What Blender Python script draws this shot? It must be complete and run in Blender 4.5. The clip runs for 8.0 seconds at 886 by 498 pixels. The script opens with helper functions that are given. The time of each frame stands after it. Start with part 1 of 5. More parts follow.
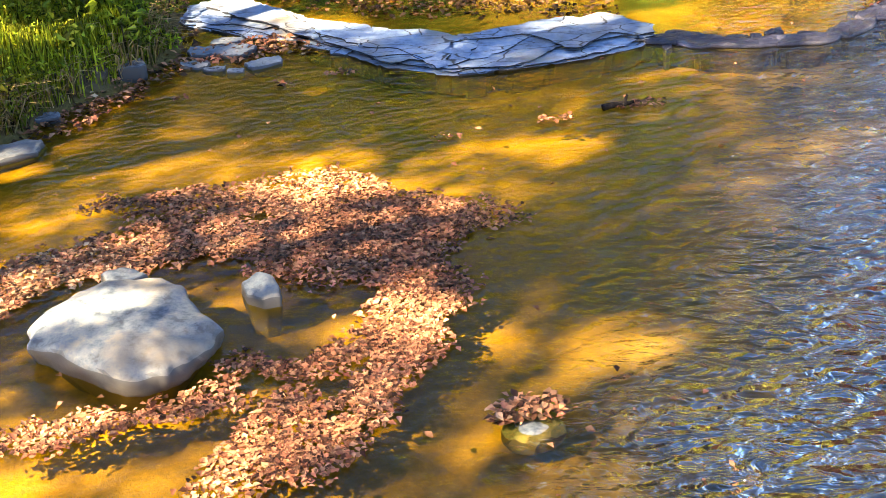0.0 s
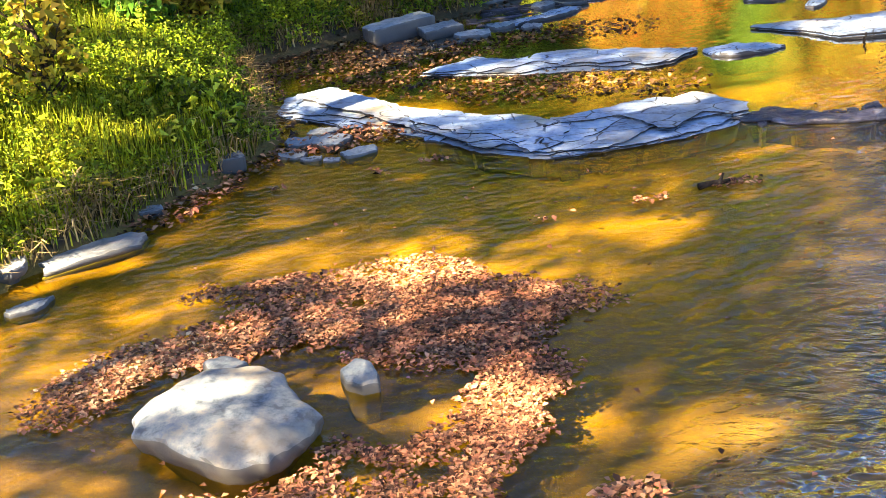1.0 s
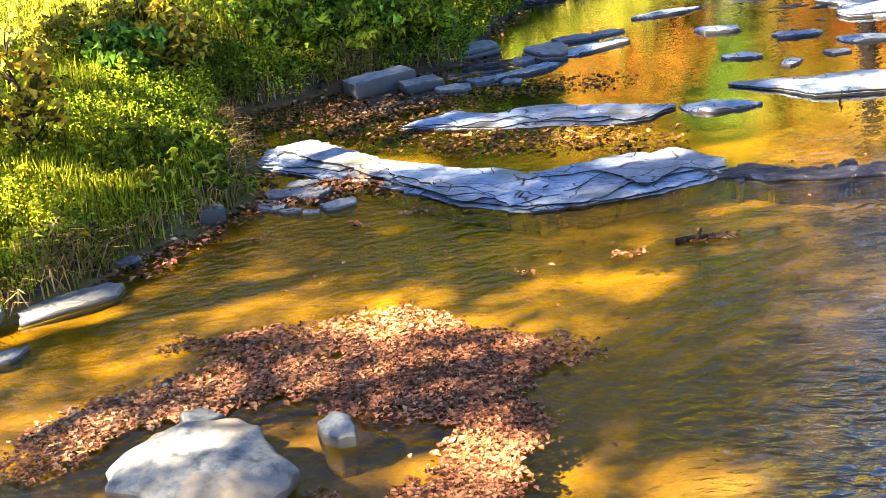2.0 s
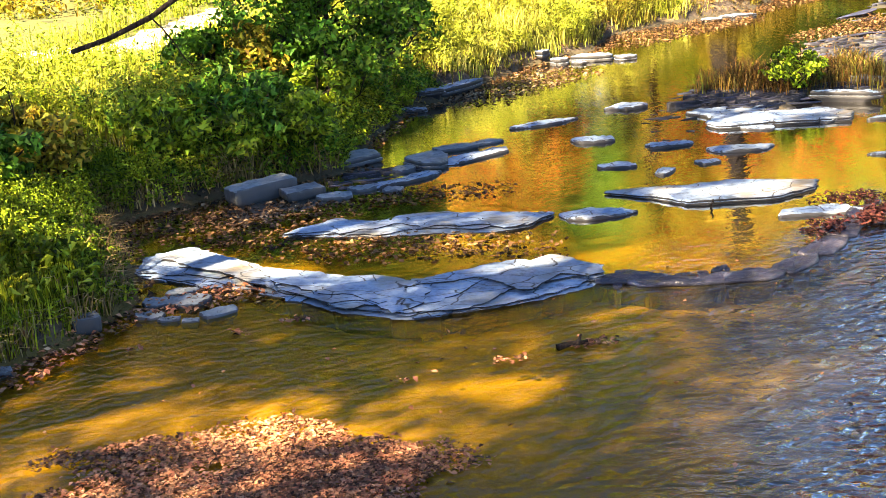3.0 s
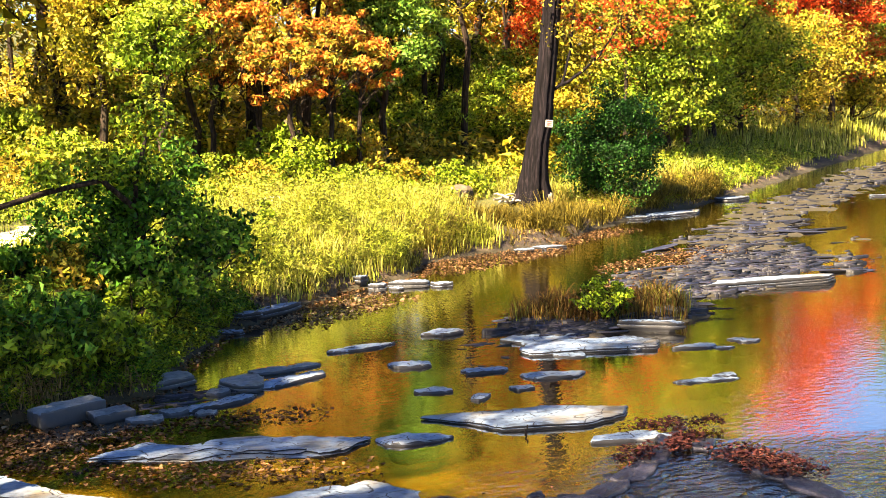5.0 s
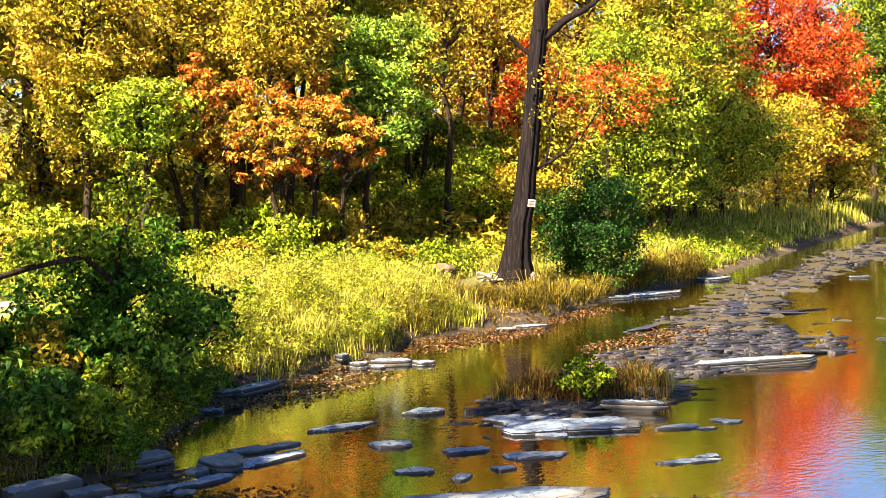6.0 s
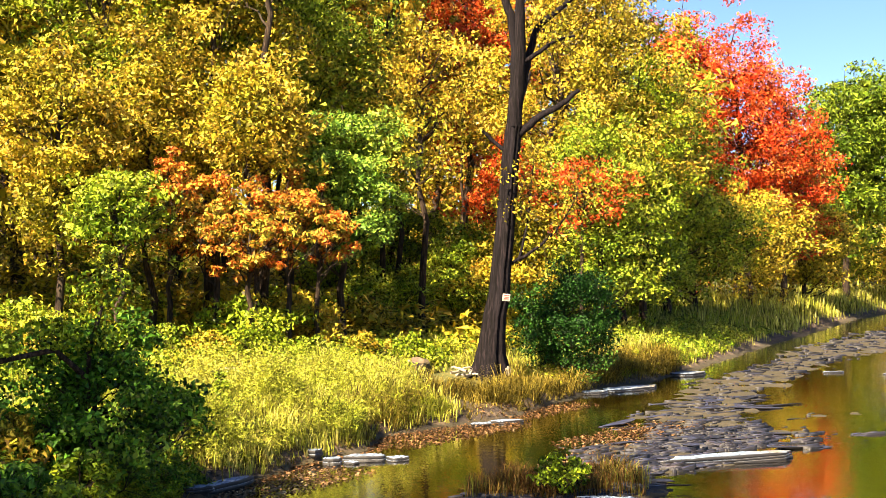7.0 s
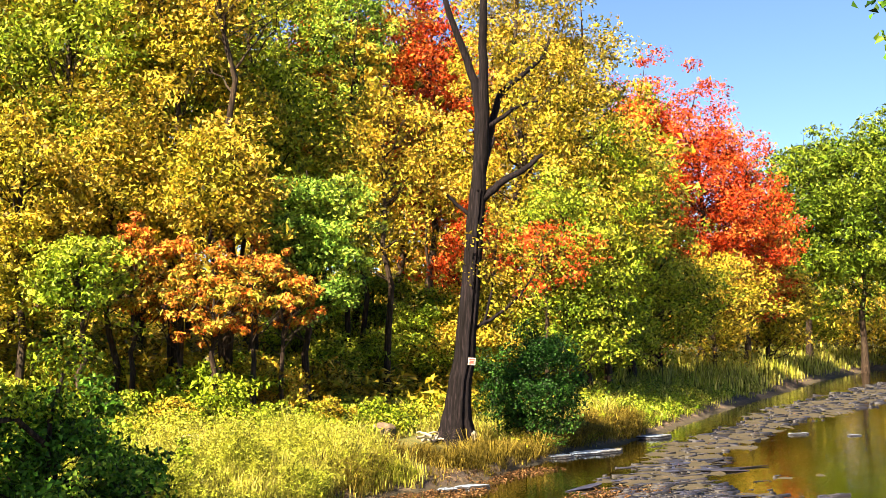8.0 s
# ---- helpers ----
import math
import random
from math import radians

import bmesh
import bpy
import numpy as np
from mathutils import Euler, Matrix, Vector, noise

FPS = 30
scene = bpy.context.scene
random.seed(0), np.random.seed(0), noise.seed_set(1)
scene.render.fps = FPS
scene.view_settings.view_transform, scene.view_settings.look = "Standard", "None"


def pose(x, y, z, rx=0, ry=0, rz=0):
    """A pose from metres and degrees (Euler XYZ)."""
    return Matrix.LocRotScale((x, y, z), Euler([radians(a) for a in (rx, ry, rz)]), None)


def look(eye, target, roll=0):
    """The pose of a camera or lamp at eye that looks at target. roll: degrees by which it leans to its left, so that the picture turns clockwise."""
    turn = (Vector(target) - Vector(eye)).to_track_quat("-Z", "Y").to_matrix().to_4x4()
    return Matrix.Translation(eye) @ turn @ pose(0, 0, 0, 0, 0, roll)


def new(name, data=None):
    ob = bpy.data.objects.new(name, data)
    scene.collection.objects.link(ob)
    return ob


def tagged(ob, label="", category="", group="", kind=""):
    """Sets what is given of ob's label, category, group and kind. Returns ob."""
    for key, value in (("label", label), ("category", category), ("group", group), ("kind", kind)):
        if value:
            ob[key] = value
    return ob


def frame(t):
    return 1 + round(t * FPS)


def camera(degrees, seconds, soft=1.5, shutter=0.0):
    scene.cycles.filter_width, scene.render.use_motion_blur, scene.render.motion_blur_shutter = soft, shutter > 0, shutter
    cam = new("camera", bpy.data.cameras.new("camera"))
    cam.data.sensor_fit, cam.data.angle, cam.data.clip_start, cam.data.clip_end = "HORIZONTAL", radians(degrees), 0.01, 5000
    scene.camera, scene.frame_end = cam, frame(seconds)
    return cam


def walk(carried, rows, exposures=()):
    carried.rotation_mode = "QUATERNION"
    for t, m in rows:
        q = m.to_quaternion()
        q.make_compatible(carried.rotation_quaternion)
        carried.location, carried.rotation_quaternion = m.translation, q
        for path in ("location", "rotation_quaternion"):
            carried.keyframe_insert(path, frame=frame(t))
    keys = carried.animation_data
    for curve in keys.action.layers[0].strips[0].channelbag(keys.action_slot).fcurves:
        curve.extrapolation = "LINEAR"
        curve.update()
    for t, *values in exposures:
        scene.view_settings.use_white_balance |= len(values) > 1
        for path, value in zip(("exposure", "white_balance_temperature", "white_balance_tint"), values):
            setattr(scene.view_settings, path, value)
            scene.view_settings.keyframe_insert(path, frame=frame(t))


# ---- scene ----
cam = camera(38.33, 8.0, soft=0.5)
EYE = 4.0  # height over the water
# seconds, yaw, pitch, roll: the camera turns where it stands
ROWS = [
    (0, 4.189, -27.275, -3.139),
    (0.5, 6.385, -25.442, -5.118),
    (1, 8.619, -23.164, -6.182),
    (1.2, 9.106, -22.690, -6.152),
    (2.3, 6.027, -19.913, -4.855),
    (2.5, 4.964, -19.107, -4.624),
    (3, 1.382, -16.504, -3.631),
    (3.5, -2.048, -13.670, -2.738),
    (4, -4.475, -11.302, -2.105),
    (4.5, -6.256, -9.064, -1.596),
    (4.7, -6.829, -8.072, -1.383),
    (6, -8.223, -3.273, -0.640),
    (6.5, -8.756, -1.022, -0.454),
    (7, -9.396, 0.939, -0.436),
    (7.5, -10.229, 2.696, -0.598),
    (8, -11.000, 3.800, -0.800),
]
walk(cam, [(t, pose(0, 0, EYE, 0, 0, yaw) @ pose(0, 0, 0, 90 + pitch, 0, 0) @ pose(0, 0, 0, 0, 0, roll)) for t, yaw, pitch, roll in ROWS], [(0, 3.85, 7500, 12), (2.5, 3.7, 7500, 12), (3.5, 3.2, 7400, 12), (4.5, 2.9, 7300, 14), (6, 2.65, 7300, 14), (8, 2.45, 7200, 14)])

# ---------------------------------------------------------------- light
SUN_AZ, SUN_EL = 227.0, 41.0  # compass degrees clockwise from +y, degrees over the horizon
world = bpy.data.worlds.new("sky")
world.use_nodes = True
scene.world = world
sky = world.node_tree.nodes.new("ShaderNodeTexSky")
sky.sky_type, sky.sun_disc = "NISHITA", False
sky.sun_elevation, sky.sun_rotation = radians(SUN_EL), radians(SUN_AZ)
sky.air_density, sky.dust_density, sky.ozone_density = 0.8, 0.0, 8.0
background = world.node_tree.nodes["Background"]
world.node_tree.links.new(sky.outputs[0], background.inputs[0])
background.inputs[1].default_value = 0.042
sun = new("sun", bpy.data.lights.new("sun", "SUN"))
sun.data.energy, sun.data.angle, sun.data.color = 5.0, radians(0.6), (1.0, 0.85, 0.6)
to_sun = Vector((math.sin(radians(SUN_AZ)) * math.cos(radians(SUN_EL)), math.cos(radians(SUN_AZ)) * math.cos(radians(SUN_EL)), math.sin(radians(SUN_EL))))
sun.matrix_world = look(to_sun * 60, (0, 0, 0))


# ---------------------------------------------------------------- materials
def material(name):
    m = bpy.data.materials.new(name)
    m.use_nodes = True
    m.node_tree.nodes.clear()
    return m, m.node_tree.nodes, m.node_tree.links


def node(nodes, kind, **values):
    n = nodes.new("ShaderNode" + kind)
    for key, value in values.items():
        n.inputs[key].default_value = value
    return n


def ramp(nodes, stops):
    n = nodes.new("ShaderNodeValToRGB")
    while len(n.color_ramp.elements) < len(stops):
        n.color_ramp.elements.new(0.5)
    for e, (at, colour) in zip(n.color_ramp.elements, stops):
        e.position, e.color = at, (*colour, 1)
    return n


def leaf_material(name, colours, translucent=0.2, rough=0.5):
    """Thin leaves: a colour by chance for each leaf, light through the blade."""
    m, N, L = material(name)
    geo = N.new("ShaderNodeNewGeometry")
    r = ramp(N, [(i / (len(colours) - 1), c) for i, c in enumerate(colours)])
    co = N.new("ShaderNodeTexCoord")
    n = node(N, "TexNoise", Scale=1.1, Detail=2.0)
    L.new(co.outputs["Object"], n.inputs["Vector"])
    # the hue drifts from bough to bough
    bough = node(N, "TexNoise", Scale=0.33, Detail=3.0)
    L.new(co.outputs["Object"], bough.inputs["Vector"])
    drift = N.new("ShaderNodeMapRange")
    drift.inputs["From Min"].default_value, drift.inputs["From Max"].default_value = 0.3, 0.7
    drift.inputs["To Min"].default_value, drift.inputs["To Max"].default_value = -0.18, 0.52
    L.new(bough.outputs[0], drift.inputs[0])
    hue = N.new("ShaderNodeMath")
    hue.operation = "MULTIPLY_ADD"
    hue.inputs[1].default_value = 0.66
    L.new(geo.outputs["Random Per Island"], hue.inputs[0])
    L.new(drift.outputs[0], hue.inputs[2])
    L.new(hue.outputs[0], r.inputs[0])
    v = N.new("ShaderNodeMapRange")
    v.inputs["From Min"].default_value, v.inputs["From Max"].default_value = 0.3, 0.7
    v.inputs["To Min"].default_value, v.inputs["To Max"].default_value = 0.75, 1.25
    L.new(n.outputs[0], v.inputs[0])
    many = N.new("ShaderNodeMath")
    many.operation = "MULTIPLY"
    many.inputs[1].default_value = 17.3
    L.new(geo.outputs["Random Per Island"], many.inputs[0])
    part_of = N.new("ShaderNodeMath")
    part_of.operation = "FRACT"
    L.new(many.outputs[0], part_of.inputs[0])
    each = N.new("ShaderNodeMapRange")
    each.inputs["To Min"].default_value, each.inputs["To Max"].default_value = 0.08, 1.55
    L.new(part_of.outputs[0], each.inputs[0])
    both = N.new("ShaderNodeMath")
    both.operation = "MULTIPLY"
    L.new(v.outputs[0], both.inputs[0])
    L.new(each.outputs[0], both.inputs[1])
    hsv = N.new("ShaderNodeHueSaturation")
    L.new(both.outputs[0], hsv.inputs["Value"])
    L.new(r.outputs[0], hsv.inputs["Color"])
    b = node(N, "BsdfPrincipled", Roughness=rough)
    b.inputs["Specular IOR Level"].default_value = 0.14
    L.new(hsv.outputs[0], b.inputs["Base Color"])
    t = N.new("ShaderNodeBsdfTranslucent")
    L.new(hsv.outputs[0], t.inputs[0])
    mix = node(N, "MixShader", Fac=translucent)
    L.new(b.outputs[0], mix.inputs[1])
    L.new(t.outputs[0], mix.inputs[2])
    out = N.new("ShaderNodeOutputMaterial")
    L.new(mix.outputs[0], out.inputs[0])
    return m


def rough_material(name, stops, scale, stains=None, stain_scale=1.0, stain_amount=(0.5, 0.65), bump=0.3, bump_scale=30, rough=0.8, stretch=(1, 1, 1), by_object=0.0, sheen=0.15):
    """Stone, bark, soil: grain, stains of a second colour and fine relief."""
    m, N, L = material(name)
    co = N.new("ShaderNodeTexCoord")
    mp = N.new("ShaderNodeMapping")
    mp.inputs["Scale"].default_value = stretch
    L.new(co.outputs["Object"], mp.inputs["Vector"])
    n = node(N, "TexNoise", Scale=scale, Detail=8.0, Roughness=0.65)
    L.new(mp.outputs[0], n.inputs["Vector"])
    c = ramp(N, stops)
    L.new(n.outputs[0], c.inputs[0])
    colour = c.outputs[0]
    if stains:
        s = node(N, "TexNoise", Scale=stain_scale, Detail=5.0, Roughness=0.6)
        L.new(mp.outputs[0], s.inputs["Vector"])
        f = N.new("ShaderNodeMapRange")
        f.inputs["From Min"].default_value, f.inputs["From Max"].default_value = stain_amount
        L.new(s.outputs[0], f.inputs[0])
        mx = N.new("ShaderNodeMix")
        mx.data_type = "RGBA"
        L.new(f.outputs[0], mx.inputs["Factor"])
        L.new(colour, mx.inputs[6])
        mx.inputs[7].default_value = (*stains, 1)
        colour = mx.outputs[2]
    if by_object:
        info = N.new("ShaderNodeObjectInfo")
        v = N.new("ShaderNodeMapRange")
        v.inputs["To Min"].default_value, v.inputs["To Max"].default_value = 1 - by_object, 1 + by_object
        L.new(info.outputs["Random"], v.inputs[0])
        hsv = N.new("ShaderNodeHueSaturation")
        L.new(v.outputs[0], hsv.inputs["Value"])
        L.new(colour, hsv.inputs["Color"])
        colour = hsv.outputs[0]
    b = node(N, "BsdfPrincipled", Roughness=rough)
    b.inputs["Specular IOR Level"].default_value = sheen
    L.new(colour, b.inputs["Base Color"])
    bn = node(N, "TexNoise", Scale=bump_scale, Detail=8.0, Roughness=0.7)
    L.new(mp.outputs[0], bn.inputs["Vector"])
    bp = node(N, "Bump", Strength=bump, Distance=0.03)
    L.new(bn.outputs[0], bp.inputs["Height"])
    L.new(bp.outputs[0], b.inputs["Normal"])
    out = N.new("ShaderNodeOutputMaterial")
    L.new(b.outputs[0], out.inputs[0])
    return m


def water_material():
    """Clear brown water: see-through body, gloss by angle and by place, ripples that change from reach to reach."""
    m, N, L = material("water")
    co = N.new("ShaderNodeTexCoord")
    mp = N.new("ShaderNodeMapping")
    mp.inputs["Scale"].default_value, mp.inputs["Rotation"].default_value = (0.55, 1.0, 1.0), (0, 0, 0.5)
    L.new(co.outputs["Object"], mp.inputs["Vector"])
    fine = node(N, "TexNoise", Scale=6.5, Detail=3.0, Roughness=0.55, Distortion=1.2)
    wide = node(N, "TexNoise", Scale=1.6, Detail=2.0)
    L.new(mp.outputs[0], fine.inputs["Vector"])
    L.new(mp.outputs[0], wide.inputs["Vector"])
    reach = node(N, "TexNoise", Scale=0.5, Detail=2.0)
    L.new(co.outputs["Object"], reach.inputs["Vector"])
    split = N.new("ShaderNodeSeparateXYZ")
    L.new(co.outputs["Object"], split.inputs[0])
    # the riffle is rougher on the open side of the stream
    slant = N.new("ShaderNodeMath")
    slant.operation = "MULTIPLY_ADD"
    slant.inputs[1].default_value = -0.42
    L.new(split.outputs["Y"], slant.inputs[0])
    L.new(split.outputs["X"], slant.inputs[2])
    uneven = N.new("ShaderNodeMath")
    uneven.operation = "MULTIPLY_ADD"
    uneven.inputs[1].default_value = 2.4
    L.new(reach.outputs[0], uneven.inputs[0])
    L.new(slant.outputs[0], uneven.inputs[2])
    side = N.new("ShaderNodeMapRange")
    side.inputs["From Min"].default_value, side.inputs["From Max"].default_value = -1.6, 0.0
    L.new(uneven.outputs[0], side.inputs[0])
    up = N.new("ShaderNodeMapRange")
    up.inputs["From Min"].default_value, up.inputs["From Max"].default_value = 14.0, 11.5
    L.new(split.outputs["Y"], up.inputs[0])
    mul = N.new("ShaderNodeMath")
    mul.operation = "MULTIPLY"
    L.new(side.outputs[0], mul.inputs[0])
    L.new(up.outputs[0], mul.inputs[1])
    slight = N.new("ShaderNodeMath")
    slight.operation = "MULTIPLY_ADD"
    slight.inputs[1].default_value, slight.inputs[2].default_value = 0.09, 0.025
    L.new(up.outputs[0], slight.inputs[0])
    amount = N.new("ShaderNodeMath")
    amount.operation = "MULTIPLY_ADD"
    amount.inputs[1].default_value = 0.9
    L.new(mul.outputs[0], amount.inputs[0])
    L.new(slight.outputs[0], amount.inputs[2])
    b1 = node(N, "Bump", Distance=0.14)
    L.new(amount.outputs[0], b1.inputs["Strength"])
    turn = N.new("ShaderNodeMapping")
    turn.inputs["Rotation"].default_value = (0, 0, 1.05)
    L.new(co.outputs["Object"], turn.inputs["Vector"])
    crest = node(N, "TexWave", Scale=1.9, Distortion=9.0, Detail=2.0)
    crest.inputs["Detail Scale"].default_value = 1.6
    L.new(turn.outputs[0], crest.inputs["Vector"])
    waves = N.new("ShaderNodeMath")
    waves.operation = "MULTIPLY_ADD"
    waves.inputs[1].default_value = 0.22
    L.new(crest.outputs[0], waves.inputs[0])
    L.new(fine.outputs[0], waves.inputs[2])
    L.new(waves.outputs[0], b1.inputs["Height"])
    b2 = node(N, "Bump", Strength=0.03, Distance=0.05)
    L.new(wide.outputs[0], b2.inputs["Height"])
    L.new(b1.outputs[0], b2.inputs["Normal"])
    lw = node(N, "LayerWeight", Blend=0.5)
    L.new(b2.outputs[0], lw.inputs["Normal"])
    steep = N.new("ShaderNodeMath")
    steep.operation = "POWER"
    steep.inputs[1].default_value = 2.9
    # mirroring set by place: raised on the open side to bring out sky blue
    sky_power = N.new("ShaderNodeMapRange")
    sky_power.inputs["To Min"].default_value, sky_power.inputs["To Max"].default_value = 4.4, 0.75
    L.new(side.outputs[0], sky_power.inputs[0])
    gain = N.new("ShaderNodeMix")  # mirror strength is raised by place upstream too
    gain.inputs[2].default_value = 1.15
    L.new(up.outputs[0], gain.inputs["Factor"])
    L.new(sky_power.outputs[0], gain.inputs[3])
    L.new(gain.outputs[0], steep.inputs[1])
    L.new(lw.outputs["Facing"], steep.inputs[0])
    fr = N.new("ShaderNodeMapRange")
    fr.inputs["To Min"].default_value, fr.inputs["To Max"].default_value = 0.015, 1.0
    L.new(steep.outputs[0], fr.inputs[0])
    clear = N.new("ShaderNodeBsdfTransparent")
    # brown murk; on the open side a dark blue tint stands in for mirrored sky
    murk_sky = N.new("ShaderNodeMix")
    murk_sky.data_type = "RGBA"
    murk_sky.inputs[6].default_value, murk_sky.inputs[7].default_value = (0.9, 0.76, 0.25, 1), (0.5, 0.52, 0.6, 1)
    L.new(mul.outputs[0], murk_sky.inputs["Factor"])
    L.new(murk_sky.outputs[2], clear.inputs[0])
    gloss = node(N, "BsdfGlossy", Roughness=0.02)
    L.new(b2.outputs[0], gloss.inputs["Normal"])
    mix = N.new("ShaderNodeMixShader")
    L.new(fr.outputs[0], mix.inputs[0])
    L.new(clear.outputs[0], mix.inputs[1])
    L.new(gloss.outputs[0], mix.inputs[2])
    out = N.new("ShaderNodeOutputMaterial")
    L.new(mix.outputs[0], out.inputs[0])
    return m


def slate_material(name, stops, stain, crack_and_shade, rough=0.62, by_object=0.18, cracked=True, by_piece=False):
    """Bedded slate: pale weathered faces with cracks and stains, shade painted dark into the steep broken edges."""
    m, N, L = material(name)
    co = N.new("ShaderNodeTexCoord")
    n = node(N, "TexNoise", Scale=7.0, Detail=10.0, Roughness=0.72)
    big = node(N, "TexNoise", Scale=1.5, Detail=4.0, Roughness=0.6)
    mp = N.new("ShaderNodeMapping")
    mp.inputs["Scale"].default_value = (1.4, 3.2, 1.0)
    L.new(co.outputs["Object"], mp.inputs["Vector"])
    bend = node(N, "TexNoise", Scale=3.0, Detail=3.0)
    L.new(co.outputs["Object"], bend.inputs["Vector"])
    warp = N.new("ShaderNodeMix")
    warp.data_type = "RGBA"
    warp.inputs["Factor"].default_value = 0.25
    L.new(mp.outputs[0], warp.inputs[6])
    L.new(bend.outputs["Color"], warp.inputs[7])
    crack = node(N, "TexVoronoi", Scale=1.6)
    crack.feature = "DISTANCE_TO_EDGE"
    L.new(warp.outputs[2], crack.inputs["Vector"])
    for k in (n, big):
        L.new(co.outputs["Object"], k.inputs["Vector"])
    c = ramp(N, stops)
    L.new(n.outputs[0], c.inputs[0])

    def blend(fac, a, colour):
        mx = N.new("ShaderNodeMix")
        mx.data_type = "RGBA"
        L.new(fac, mx.inputs["Factor"])
        L.new(a, mx.inputs[6])
        mx.inputs[7].default_value = (*colour, 1)
        return mx.outputs[2]

    def span(value, low, high):
        r = N.new("ShaderNodeMapRange")
        r.inputs["From Min"].default_value, r.inputs["From Max"].default_value = low, high
        L.new(value, r.inputs[0])
        return r.outputs[0]
    colour = blend(span(big.outputs[0], 0.5, 0.72), c.outputs[0], stain)
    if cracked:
        colour = blend(span(crack.outputs["Distance"], 0.022, 0.006), colour, crack_and_shade)
    # steep faces take the dark colour: shade painted in by slope
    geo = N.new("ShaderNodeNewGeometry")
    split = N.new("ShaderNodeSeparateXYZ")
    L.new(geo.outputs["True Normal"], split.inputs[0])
    colour = blend(span(split.outputs["Z"], 0.55, 0.3), colour, crack_and_shade)
    info = N.new("ShaderNodeObjectInfo")
    v = N.new("ShaderNodeMapRange")
    v.inputs["To Min"].default_value, v.inputs["To Max"].default_value = 1 - by_object, 1 + by_object
    L.new(info.outputs["Random"], v.inputs[0])
    amount = v.outputs[0]
    if by_piece:
        own = N.new("ShaderNodeMapRange")
        own.inputs["To Min"].default_value, own.inputs["To Max"].default_value = 0.4, 1.7
        L.new(geo.outputs["Random Per Island"], own.inputs[0])
        both = N.new("ShaderNodeMath")
        both.operation = "MULTIPLY"
        L.new(amount, both.inputs[0])
        L.new(own.outputs[0], both.inputs[1])
        amount = both.outputs[0]
    hsv = N.new("ShaderNodeHueSaturation")
    L.new(amount, hsv.inputs["Value"])
    L.new(colour, hsv.inputs["Color"])
    b = node(N, "BsdfPrincipled", Roughness=rough)
    L.new(hsv.outputs[0], b.inputs["Base Color"])
    bp = node(N, "Bump", Strength=0.5, Distance=0.015)
    L.new(n.outputs[0], bp.inputs["Height"])
    L.new(bp.outputs[0], b.inputs["Normal"])
    out = N.new("ShaderNodeOutputMaterial")
    L.new(b.outputs[0], out.inputs[0])
    return m


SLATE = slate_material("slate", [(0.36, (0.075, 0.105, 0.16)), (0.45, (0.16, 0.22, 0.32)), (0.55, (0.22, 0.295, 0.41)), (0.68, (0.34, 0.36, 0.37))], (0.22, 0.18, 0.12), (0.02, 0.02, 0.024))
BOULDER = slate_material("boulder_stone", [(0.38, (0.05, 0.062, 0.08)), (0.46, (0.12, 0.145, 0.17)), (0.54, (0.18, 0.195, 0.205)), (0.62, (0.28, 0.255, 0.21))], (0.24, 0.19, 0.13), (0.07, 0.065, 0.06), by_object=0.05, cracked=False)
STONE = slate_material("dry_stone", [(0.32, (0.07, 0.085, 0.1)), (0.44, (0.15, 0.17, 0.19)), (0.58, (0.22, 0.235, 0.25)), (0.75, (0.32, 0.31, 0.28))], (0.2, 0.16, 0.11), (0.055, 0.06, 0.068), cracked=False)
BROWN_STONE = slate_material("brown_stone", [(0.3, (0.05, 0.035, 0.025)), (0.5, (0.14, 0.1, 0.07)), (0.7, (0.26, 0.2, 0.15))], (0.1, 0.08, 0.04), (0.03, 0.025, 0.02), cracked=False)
BARK = rough_material("bark", [(0.35, (0.008, 0.005, 0.004)), (0.52, (0.03, 0.02, 0.015)), (0.72, (0.1, 0.07, 0.05))], 6.0, (0.05, 0.042, 0.03), 0.8, (0.5, 0.75), 1.0, 9, 0.9, (3, 3, 0.35))
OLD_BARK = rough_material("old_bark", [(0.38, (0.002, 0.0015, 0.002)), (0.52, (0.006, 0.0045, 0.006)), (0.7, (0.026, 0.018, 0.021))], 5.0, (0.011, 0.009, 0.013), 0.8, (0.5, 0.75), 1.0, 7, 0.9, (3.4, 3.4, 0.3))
DRIFTWOOD = rough_material("driftwood", [(0.3, (0.22, 0.18, 0.14)), (0.7, (0.45, 0.4, 0.33))], 6.0, None, bump=0.6, bump_scale=20, stretch=(1, 6, 6))
WATER = water_material()
SHALE = slate_material("shale", [(0.32, (0.004, 0.005, 0.011)), (0.52, (0.011, 0.014, 0.034)), (0.74, (0.048, 0.06, 0.115))], (0.035, 0.026, 0.03), (0.005, 0.005, 0.008), rough=0.62, by_object=0.7, by_piece=True)
WET = rough_material("wet_slate", [(0.35, (0.01, 0.01, 0.018)), (0.55, (0.03, 0.03, 0.05)), (0.78, (0.12, 0.13, 0.19))], 5.0, (0.06, 0.05, 0.05), 2.5, (0.5, 0.7), 0.6, 18, 0.3, by_object=0.2, sheen=0.5)
PAPER = rough_material("weathered_white", [(0.3, (0.5, 0.42, 0.36)), (0.6, (0.75, 0.7, 0.64))], 9.0, (0.4, 0.25, 0.2), 5.0, bump=0.2)
INK = rough_material("faded_red_print", [(0.3, (0.35, 0.06, 0.05)), (0.7, (0.5, 0.12, 0.1))], 12.0, bump=0.1)
rng0 = np.random.default_rng(42)
GREEN = leaf_material("green_leaves", [(0.1, 0.18, 0.012), (0.18, 0.28, 0.016), (0.28, 0.36, 0.022), (0.41, 0.38, 0.03)])
